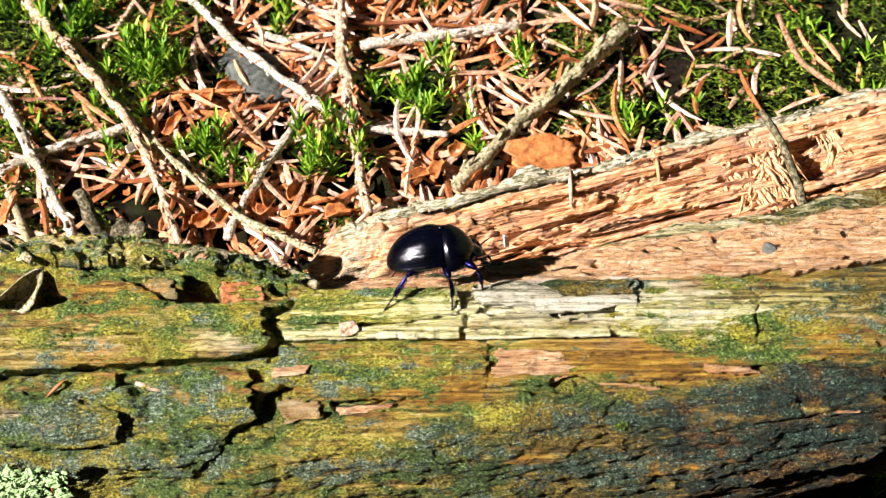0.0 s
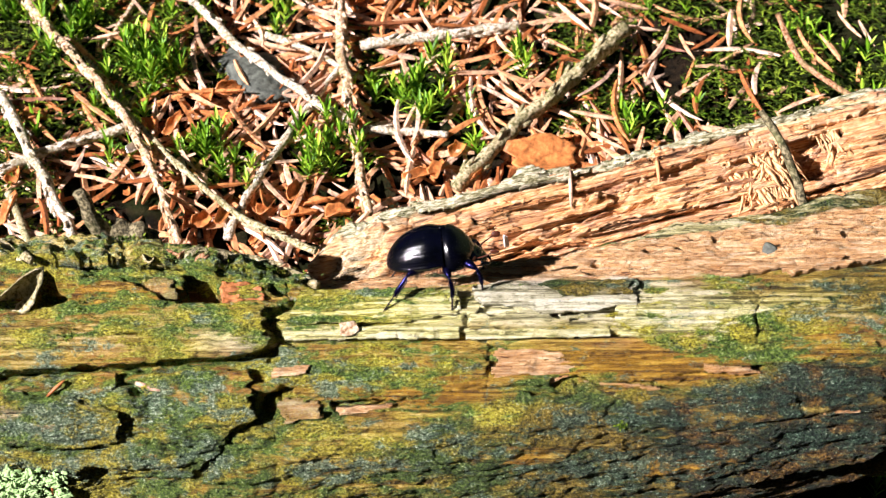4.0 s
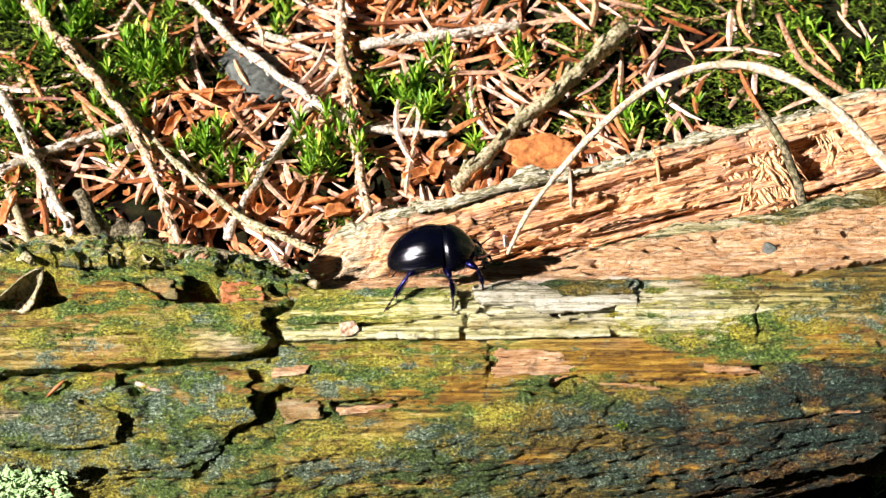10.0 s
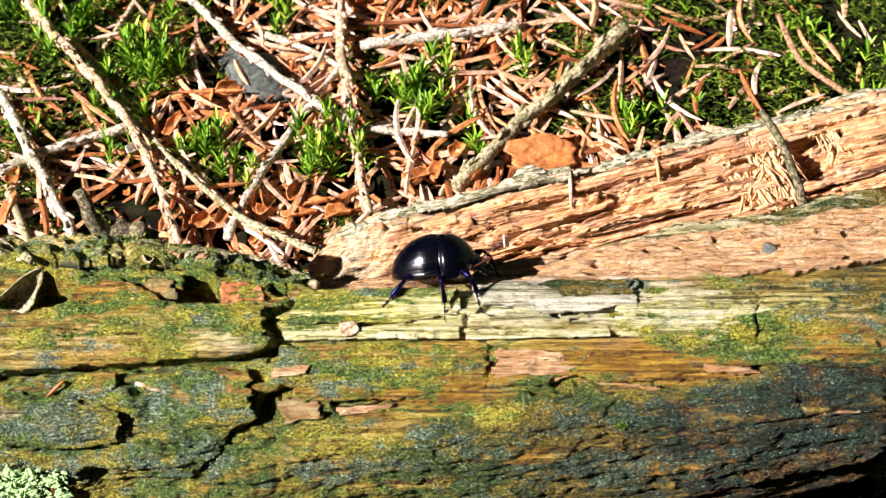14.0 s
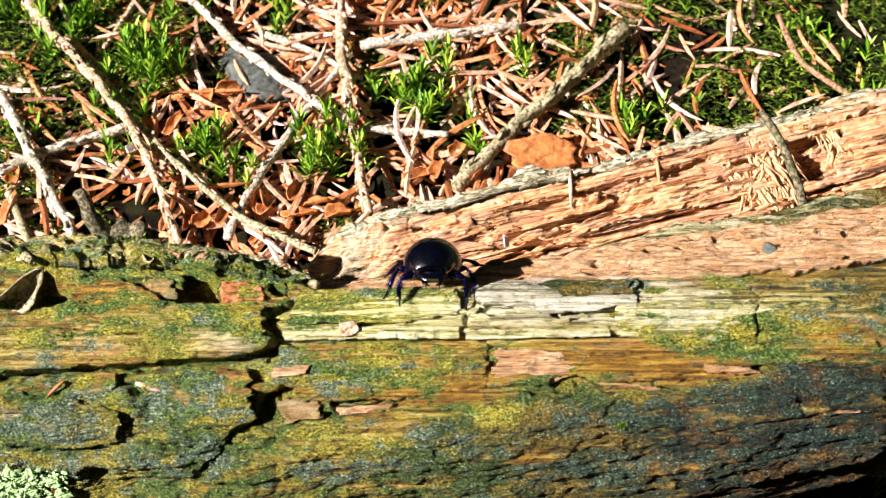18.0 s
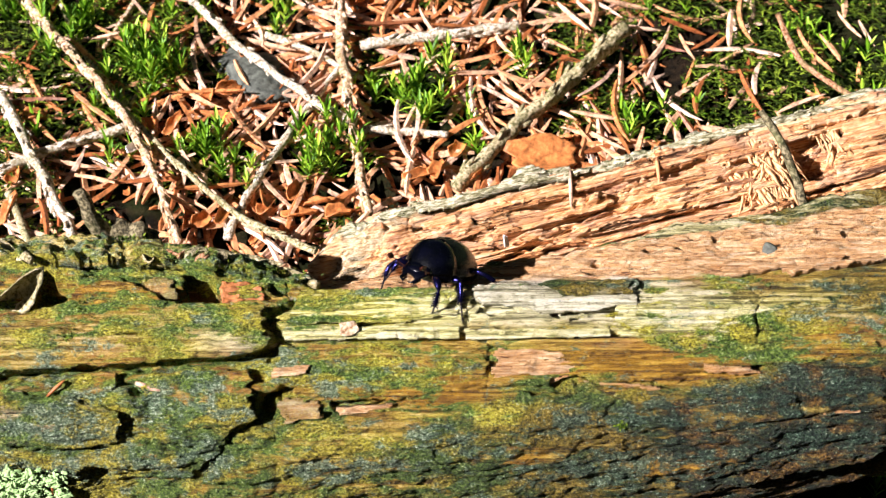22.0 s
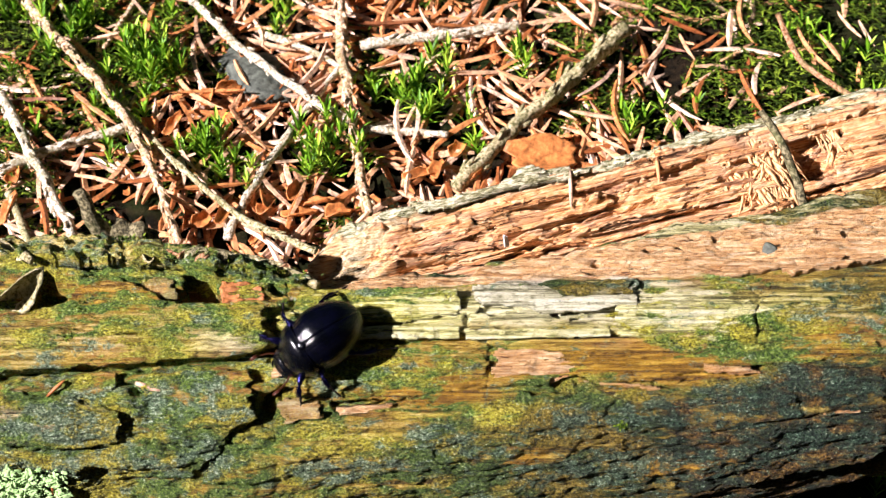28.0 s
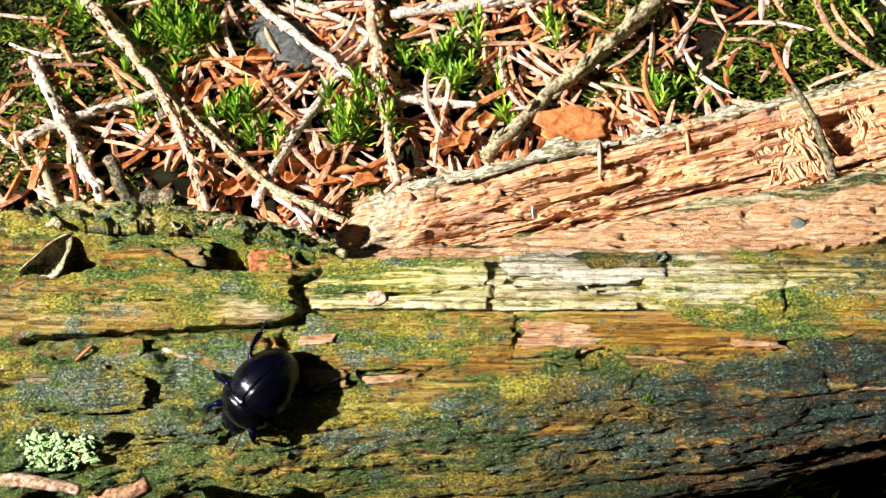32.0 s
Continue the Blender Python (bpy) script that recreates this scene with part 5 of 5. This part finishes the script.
def lichen_patch():
    rnd = random.Random(31)
    lists = []
    for _ in range(520):
        (cx, ca), sd = rnd.choice(LICHEN_CLUMPS)
        x, a = cx + rnd.gauss(0, sd), radians(ca) + rnd.gauss(0, 0.6 * sd) / ARC
        p = log_point(np.array(x), np.array(a), 0.4 + rnd.uniform(0, 0.6))
        r = rnd.uniform(0.2, 0.62)
        v, f = ball_arrays((0, 0, 0), (r, r * 0.28, r * rnd.uniform(0.6, 1)), 6, 12)
        v = v * (1 + 0.9 * vnoise(v[:, :1] * 3.5 + x, v[:, 1:2] * 3.5, v[:, 2:] * 3.5))
        t = np.array(Matrix.Rotation(a + rnd.gauss(0, 0.5), 3, "X") @ Matrix.Rotation(rnd.gauss(0, 0.5), 3, "Z"))
        lists.append((v @ t.T + p, f))
    v, f = joined(lists)
    tagged(new("lichen", mesh_of("lichen", v, f, LICHEN)), "pale mint green leafy lichen on the log", "lichen")


LICHEN_CLUMPS = (((-77.3, -12.9), 1.3), ((-74.6, -14.8), 1.5), ((-71.3, -14.3), 1.2), ((-68.9, -12.4), 0.9), ((-67.6, -19.1), 0.7), ((-76.3, -18.7), 1.6), ((-71, -19.6), 1.4), ((-76.2, -8.5), 0.7), ((-72.8, -10.5), 0.8))
lichen_patch()
v, f = ball_arrays((0, 0, 0), (1.4, 1.2, 1.9), 12, 16)
v = v * (1 + 0.25 * vnoise(v[:, :1] * 1.2, v[:, 1:2] * 1.2, v[:, 2:] * 1.2))
tagged(new("bud", mesh_of("bud", v + np.array((58.8, -4.8, 47)) + (0, -0.6, 0.9), f, STONE)), "small dark grey bud lying on bare wood", "bud")
chip = new("wood_chip", scale_mesh("wood_chip", 3.3, 2.6, 0.5, 4.0, TWIG_TAN, 0.7))
chip.matrix_basis = pose(*(np.array((-16.4, -18.4, 38.4)) * MM + (0, -0.0012, 0.0012)), 55, 0, 10)
tagged(chip, "small pinkish wood chip stuck on the log", "wood chip")
curl = new("bark_curl", scale_mesh("bark_curl", 12.5, 5.6, 2.8, 9.0, TWIG_OLIVE))
curl.matrix_basis = pose(*(np.array((-75.8, -9.4, 42.1)) * MM + (0, -0.0018, 0.0012)), 0, -42, 0) @ pose(0, 0, 0, 110, 0, 0)
tagged(curl, "grey curled strip of bark on the log", "bark curl")
twig([(-77.9, -2.1, 43.8), tuple(np.array((-76.5, -1.4, 43.9)) + (0, -1, 2)), tuple(np.array((-74.3, -3.6, 43.8)) + (0, -2, 2.5))], 1.3, 0.8, TWIG_OLIVE, "mossy nub of bark beside the hollow", 0.5, name="bark_nub")
v, f = ball_arrays((0, 0, 0), (3.6, 2.2, 2.6), 22, 30)
v = v * (1 + 0.5 * fbm(v[:, :1] * 0.6, v[:, 1:2] * 0.6, v[:, 2:] * 0.6, 3))
tagged(new("wood_lump", mesh_of("wood_lump", v + np.array((-59.5, 11.8, 41.0)) + (0, 0, 3.0), f, TWIG_DARK)), "knobbly mossy lump of rotten wood on the log", "wood lump")
for k, spot in enumerate(((-74.7, 2, 43.9), (-67.5, 2.9, 44.2), (-63.5, 3.8, 44.3), (-56.7, 1.4, 44.9), (-51.7, -0.8, 45.2), (-46.7, -3.3, 45.2), (-39.7, -5.3, 45.2), (-79.9, 1.9, 43.7), (-28.6, -4.7, 42.7), (-64.4, -2.3, 44.4), (-53.5, -4.2, 44.7), (-43.8, -5.8, 44.9))):
    crumb = new("bark_crumb", scale_mesh("bark_crumb", 2.6 + k % 4, 1.8, 0.8, 20.0 + k, (TWIG_DARK, TWIG_OLIVE, TWIG_BROWN)[k % 3], 0.5))
    crumb.matrix_basis = pose(*(np.array(spot) * MM + (0, -0.0008, 0.0012)), 20 * (k % 3), 25 * (k % 4) - 30, 47 * k)
    tagged(crumb, "small crumb of dark bark on the mossy ledge", "bark crumb", "bark crumbs on the log")
twig([(-57.6, 11.0, 42.0), (-54.1, 11.5, 44.2), (-60.9, 11.6, 46.4)], 0.7, 0.4, TWIG_DARK, "thin dark twig bit on the mossy lump", 0.4)
twig([(-57.1, 3.4, 44.7), tuple(np.array((-51.7, -0.8, 45.2)) + (0, -1, 2.0)), tuple(np.array((-47.1, -3.9, 45.2)) + (0, -1, 1.6))], 0.5, 0.4, TWIG_BROWN, "thin brown twig bit along the ledge", 0.2)
twig([(-79.5, -44, 16.8), (-72, -44, 16.5), (-65.1, -44, 14.9)], 1.5, 1.2, TWIG_TAN, "pale tan twig in front of the log", 0.0)
twig([(-64.4, -42, 11.3), (-57.5, -42, 13.6), (-54, -42, 15.2)], 1.6, 1.7, TWIG_BROWN, "broken reddish twig in front of the log", 0.0)
twig([(21.1, -17, -3.3), (38.5, -16, -1.2), (54.3, -15, 1.1), (64.8, -14, 3)], 0.8, 0.5, TWIG_DARK, "loose dark strip of wood under the log", 0.0, name="wood_strip")
for spot in ((69.4, 11.9, -21.5), (75.1, 12.3, -19.1), (81, 12.2, -20.1), (87.8, 12.6, -17.9), (92.5, 12.5, -18.5)):
    moss_tuft(spot[0], spot[1], 6, 3, 7, int(spot[0] * 7), "dark green moss tuft in the shade of the log")
twig([tuple(np.array((-47.4, -4, 45.1)) + (0, 0, 1.5)), tuple(np.array((-39.8, -1.4, 43.9)) + (0, -0.5, 1.8)), tuple(np.array((-32.5, -2.5, 42.8)) + (0, -0.5, 1.6)), tuple(np.array((-26, -6.3, 42.8)) + (0, -0.5, 1.0)), tuple(np.array((-22.1, -9.5, 42.9)) + (0, 0, 0.3))], 1.8, 1.0, TWIG_OLIVE, "pale mossy strip of bark along the edge of the log", 0.3, name="bark_strip")


# ---- the beetle ----
def dome(nu, nv, shape, a0, a1):
    """A shell from shape(u, a); u along it, a round it."""
    uu, aa = np.meshgrid(np.linspace(0, 1, nu), np.linspace(a0, a1, nv), indexing="ij")
    return shape(uu, aa).reshape(-1, 3), grid_faces(nu, nv)


def elytron_shape(sign):
    """One wing case: uu from the front edge to the tip, aa from the middle seam to the side."""
    def shape(uu, aa):
        k = np.clip(uu, 0, 1)
        prof = np.power(np.clip(1 - np.power(np.clip((k - 0.16) / 0.84, 0, 1), 2.35), 0, 1), 0.52) * (0.87 + 0.13 * np.sin(np.clip(k / 0.32, 0, 1) * np.pi / 2))
        x = 1.75 - 10.5 * k
        across = np.sin(aa)
        groove = -0.03 * np.exp(-(np.sin(aa * 11.0) / 0.3) ** 2) * np.clip(3 * prof, 0, 1) * np.clip(k * 14, 0, 1)
        w, h = 5.35 * prof + groove, 5.3 * prof * (1 - 0.05 * k) + groove
        seam = -0.12 * np.exp(-(aa / 0.05) ** 2)
        lip = 0.16 * np.exp(-((aa - 1.62) / 0.06) ** 2) * prof
        y = sign * ((w + lip) * across + 0.02)
        z = 4.5 - 1.25 * k * k + (h + seam) * np.cos(aa)
        return np.stack([x, y, z], -1)
    return shape


def pronotum_shape(uu, aa):
    """The neck shield: uu from its hind edge to its front edge, aa from side to side."""
    k = uu
    wide = 5.2 * np.power(np.clip(1 - 0.62 * np.power(k, 2.2), 0, 1), 0.6)
    high = 5.15 * np.power(np.clip(1 - 0.80 * np.power(k, 1.9), 0, 1), 0.62)
    rim = 1 - 0.07 * np.exp(-(k / 0.15) ** 2) - 0.04 * np.exp(-((1 - k) / 0.05) ** 2)
    x = 1.8 + 5.2 * k - 0.9 * (1 - np.cos(aa)) * k + 0.35 * (1 - k) * np.sin(aa) ** 2
    y = wide * rim * np.sin(aa)
    z = 4.45 - 1.1 * k ** 1.6 + high * rim * np.cos(aa)
    return np.stack([x, y, z], -1)


def clypeus_shape(uu, aa):
    """The shovel of the head, bent down to the front."""
    wide = 2.75 * np.power(np.clip(1 - 0.85 * np.power(uu, 2.6), 0, 1), 0.5)
    x = 6.3 + 2.7 * uu
    y = wide * np.sin(aa)
    z = 4.15 - 1.5 * uu ** 1.3 + 1.35 * (1 - 0.55 * uu) * np.cos(aa)
    return np.stack([x, y, z], -1)


BEETLE = tagged(new("beetle"), "glossy blue-black dor beetle with violet legs on the log", "beetle")
LEGS = {}


def beetle_leg(side, hip, knee, ankle, toe, key):
    """A leg about its hip: thigh, toothed shin and thin jointed foot."""
    h, k, a, t = (np.array((p[0], p[1] * side, p[2]), float) for p in (hip, knee, ankle, toe))
    k, a, t = k - h, a - h, t - h
    v, f = rod([(0, 0, 0), tuple(k * 0.5 + np.array((0, 0, 0.25))), tuple(k)], [0.6, 0.74, 0.76, 0.62, 0.34], 12)
    leg = part("leg", mesh_of("leg", v, f, LEG), BEETLE, "violet-black thigh of a bristly leg", at=pose(h[0] * MM, h[1] * MM, h[2] * MM))
    line = smooth_line([tuple(k), tuple((k + a) / 2 + np.array((0.15, 0.12 * side, 0.2))), tuple(a)], 0.25)
    n = len(line)
    lists = [tube_arrays(line, np.interp(np.linspace(0, 1, n), [0, 0.25, 0.8, 1], [0.24, 0.3, 0.46, 0.38]), 8)]
    d = (a - k) / np.linalg.norm(a - k)
    for i in range(2, n, 2):
        for s in (-1, 1):
            o = np.cross(d, (0.3 * s, 0.2, 1.0 * s))
            o /= np.linalg.norm(o)
            p = line[i]
            lists.append(tube_arrays([p, p + (o * 0.5 + d * 0.3), p + (o * 0.8 + d * 0.75)], [0.17, 0.11, 0.02], 4))
    v, f = joined(lists)
    part("tibia", mesh_of("tibia", v, f, LEG), leg, "saw-toothed violet shin")
    lists = []
    for i in range(5):
        p, q = a + (t - a) * (i / 5), a + (t - a) * ((i + 0.85) / 5)
        lists.append(tube_arrays([p, p * 0.35 + q * 0.65, q], [0.11, 0.22, 0.15], 7))
        lists.append(tube_arrays([q, q + np.array((0.25, 0.2 * side, -0.2))], [0.05, 0.01], 3))
    for s in (-1, 1):
        o = np.array((0.32 * s, 0.3 * side, -0.1))
        lists.append(tube_arrays([t, t + o, t + o * 1.6 + np.array((0, 0, -0.25))], [0.1, 0.07, 0.02], 4))
    v, f = joined(lists)
    part("foot", mesh_of("foot", v, f, BELLY), leg, "thin jointed black foot with claws")
    LEGS[key] = (leg, Vector(h * MM), Vector(t))


def beetle():
    for sign in (-1, 1):
        v, f = dome(70, 110, elytron_shape(sign), 0.0, 1.74)
        part("wing_case", mesh_of("wing_case", v, f, SHELL), BEETLE, "finely grooved shiny blue-black wing case")
    v, f = dome(36, 60, pronotum_shape, -1.85, 1.85)
    part("neck_shield", mesh_of("neck_shield", v, f, SHIELD), BEETLE, "smooth domed black neck shield")
    v, f = ball_arrays((1.75, 0, 9.35), (0.75, 0.7, 0.25), 8, 12)
    part("scutellum", mesh_of("scutellum", v, f, SHELL), BEETLE, "small black plate between the wing cases")
    v, f = joined([ball_arrays((-2.9, 0, 4.0), (5.5, 4.7, 2.1), 14, 22), ball_arrays((3.2, 0, 4.0), (3.6, 4.3, 2.2), 12, 20)])
    part("belly", mesh_of("belly", v, f, BELLY), BEETLE, "dark hairy belly")
    vt, ft = dome(14, 24, clypeus_shape, -1.6, 1.6)
    v, f = joined([(vt, ft.tolist()), ball_arrays((6.9, 0, 3.7), (1.5, 2.4, 1.2))])
    part("head", mesh_of("head", v, f, SHIELD), BEETLE, "small pitted black head")
    for s in (-1, 1):
        v, f = ball_arrays((6.9, 2.35 * s, 3.9), (0.55, 0.42, 0.5), 9, 12)
        part("eye", mesh_of("eye", v, f, EYE_SKIN), BEETLE, "round brown-black eye")
        v, f = rod([(8.0, 1.5 * s, 2.7), (9.2, 1.4 * s, 2.2), (9.6, 0.5 * s, 1.9)], [0.5, 0.36, 0.1], 8)
        part("jaw", mesh_of("jaw", v, f, SHIELD), BEETLE, "curved black jaw")
        line = smooth_line([(7.4, 2.2 * s, 3.8), (8.6, 3.0 * s, 4.4), (10.2, 3.5 * s, 5.2)], 0.3)
        v, f = joined([tube_arrays(line, np.full(len(line), 0.13), 6)] + [ball_arrays((10.75, (3.6 + 0.16 * i) * s, 5.45 + 0.12 * i), (0.8, 0.16, 0.42), 8, 10) for i in (-1, 0, 1)])
        part("feeler", mesh_of("feeler", v, f, FEELER), BEETLE, "brown feeler with a leafed club")
        v, f = rod([(8.2, 0.9 * s, 2.4), (8.9, 1.2 * s, 1.7), (8.8, 1.0 * s, 1.1)], [0.2, 0.16, 0.08], 6)
        part("palp", mesh_of("palp", v, f, FEELER), BEETLE, "short brown mouth feeler")
    rnd = random.Random(3)
    lists = []
    for _ in range(620):
        x, s = rnd.uniform(-8.3, 6.5), rnd.choice((-1, 1))
        wide = 4.7 * math.sqrt(max(0.05, 1 - (x / 9.2) ** 2))
        p = np.array((x, s * wide * rnd.uniform(0.55, 1.03), rnd.uniform(2.6, 3.8)))
        q = p + np.array((rnd.uniform(-0.7, 0.2), s * rnd.uniform(0.0, 0.7), -rnd.uniform(0.4, 1.2)))
        lists.append(tube_arrays([p, q], [0.05, 0.015], 3))
    v, f = joined(lists)
    tagged(part("hair_fringe", mesh_of("hair_fringe", v, f, HAIR), BEETLE, "fringe of rusty hair"), kind="stuff")
    for side, s in (("left", 1), ("right", -1)):
        beetle_leg(s, (4.8, 2.6, 3.5), (7.0, 4.9, 4.4), (8.3, 5.7, 1.6), (8.9, 6.0, -1.2), side + " front")
        beetle_leg(s, (1.8, 3.0, 3.1), (2.6, 6.0, 4.2), (3.1, 7.6, 1.0), (2.9, 9.0, -2.0), side + " middle")
        beetle_leg(s, (-1.8, 3.0, 3.1), (-4.2, 5.6, 3.9), (-7.0, 7.0, 1.2), (-10.2, 8.5, -1.8), side + " hind")


beetle()


# ---- the straw that touches the beetle ----
def straw():
    line = smooth_line([(0, 0, 0), (4.3, 0.0, 9.2), (13.9, 0.0, 22.0), (23.2, -1.0, 31.2), (32.5, -2.0, 35.4), (38.9, -4.0, 36.3), (43.3, -6.0, 35.7), (48.6, -9.0, 33.9), (54.7, -13.0, 29.6), (59.9, -17.0, 24.6), (64.1, -21.0, 20.1), (70.8, -27.0, 11.9), (112.0, -34.0, -30.0), (150.0, -44.0, -52.0)], 0.8)
    k = np.linspace(0, 1, len(line))
    v, f = tube_arrays(line, 0.34 + 0.75 * np.clip(k / 0.45, 0, 1) + 0.12 * vnoise(k * 90, 3.0), 9, 0.2)
    return tagged(new("straw", mesh_of("straw", v, f, STRAW)), "long dry curved straw reaching in over the log", "straw")


STRAW_STEM = straw()

BEETLE_ROWS = [
    (0, pose(-0.0009, -0.0117, 0.0462, 1.7, -6.6, -3.3)),
    (10, pose(-0.0008, -0.0117, 0.0462, 1.7, -6.6, -3.3)),
    (10.25, pose(-0.0005, -0.0112, 0.0450, -1, -9, -9)),
    (10.6, pose(-0.0001, -0.0108, 0.0438, -3.5, -13, -16)),
    (11.5, pose(-0.0001, -0.0108, 0.0437, -3.5, -13.1, -16.8)),
    (14.5, pose(-0.0001, -0.0108, 0.0437, -3.5, -13.1, -16.8)),
    (15.5, pose(-0.0010, -0.0112, 0.0434, -2, -16.5, -53)),
    (16.5, pose(-0.0018, -0.0115, 0.0430, 0, -19.9, -89.9)),
    (19, pose(-0.0018, -0.0115, 0.0430, 0, -19.9, -89.9)),
    (19.5, pose(-0.0021, -0.0114, 0.0429, -6, -24, -103)),
    (20, pose(-0.0023, -0.0112, 0.0429, -12, -27.7, -115.2)),
    (20.5, pose(-0.0018, -0.0113, 0.0431, -8, -23, -121)),
    (21, pose(-0.0015, -0.0114, 0.0433, -4.1, -18.6, -126.5)),
    (22, pose(-0.0015, -0.0114, 0.0433, -4.1, -18.6, -126.5)),
    (22.5, pose(-0.0039, -0.0114, 0.0430, -6.2, -9.6, -142.5)),
    (23, pose(-0.0041, -0.0114, 0.0430, -6.2, -9.2, -143.2)),
    (23.5, pose(-0.0041, -0.0115, 0.0431, -6.8, -6, -143.5)),
    (24, pose(-0.0042, -0.0116, 0.0431, -7.3, -3.1, -143.7)),
    (25.5, pose(-0.0042, -0.0116, 0.0431, -7.3, -3.1, -143.7)),
    (26.5, pose(-0.0130, -0.0165, 0.0416, -32, 16, -158)),
    (27.5, pose(-0.0210, -0.0198, 0.0375, -56.9, 34.4, -170.6)),
    (30.2, pose(-0.0210, -0.0198, 0.0375, -56.9, 34.4, -170.6)),
    (30.35, pose(-0.0234, -0.0215, 0.0347, -57.5, 31, -176)),
    (30.5, pose(-0.0256, -0.0230, 0.0318, -58.3, 27.7, -181)),
    (30.75, pose(-0.0288, -0.0240, 0.0296, -60, 31.5, -182)),
    (31, pose(-0.0312, -0.0247, 0.0277, -61.2, 34.8, -182.5)),
    (31.5, pose(-0.0336, -0.0251, 0.0260, -60, 42.1, -178)),
    (32, pose(-0.0355, -0.0256, 0.0244, -53.4, 48.6, -165)),
]
FAR = Vector((0.16, 0.02, 0.17))
STRAW_TIP = [  # seconds and the place of its tip
    (8, (32.3, -9, 101.3)), (8.2, (22.8, -9, 72.6)), (8.4, (19.3, -9, 57.6)), (8.5, (17.6, -9, 51.9)), (8.6, (19.2, -9, 46.9)), (8.8, (20.7, -9, 48)), (9, (19.3, -9, 46.6)), (9.3, (9.7, -9, 46)), (9.6, (7.3, -9, 44.3)), (9.8, (8.5, -9, 47.5)), (10.1, (12.1, -9, 50.2)), (10.3, (11.1, -9, 53.5)), (10.4, (16.2, -9, 54.6)), (10.5, (35.5, -9, 69.7)), (10.6, (60.1, -9, 93.6))]


def planted(key, body):
    """The turn of a leg about its hip that sets its foot on the log, for a pose of the beetle."""
    leg, hip, toe = LEGS[key]
    x, y, z = (body @ (hip + toe * MM)) / MM
    a = math.atan2(z - log_axis(x), -y)
    ground_point = Vector(log_point(np.array(x), np.array(a), 0.4)) * MM
    turn = toe.rotation_difference(body.inverted() @ ground_point - hip)
    return Matrix.Translation(hip) @ turn.to_matrix().to_4x4()


def motions():
    walk(BEETLE, BEETLE_ROWS)
    walks = [(10.0, 10.6), (14.6, 16.5), (19.0, 21.0), (22.0, 23.5), (25.5, 27.5), (30.2, 32.0)]
    for i, key in enumerate(LEGS):
        rows, step = [], 0
        for t, body in BEETLE_ROWS:
            going = any(t0 < t < t1 for t0, t1 in walks)
            step += going
            swing = pose(0, 0, 0, 0, 0, (12 if (i + step) % 2 else -12) if going else 0)
            rows.append((t, planted(key, body) @ swing))
        walk(LEGS[key][0], rows)
    rest = Matrix.Translation(FAR)
    walk(STRAW_STEM, [(0.0, rest), (7.6, rest), *((t, Matrix.Translation(Vector(p) * MM)) for t, p in STRAW_TIP), (11.0, rest), (32.0, rest)])


motions()
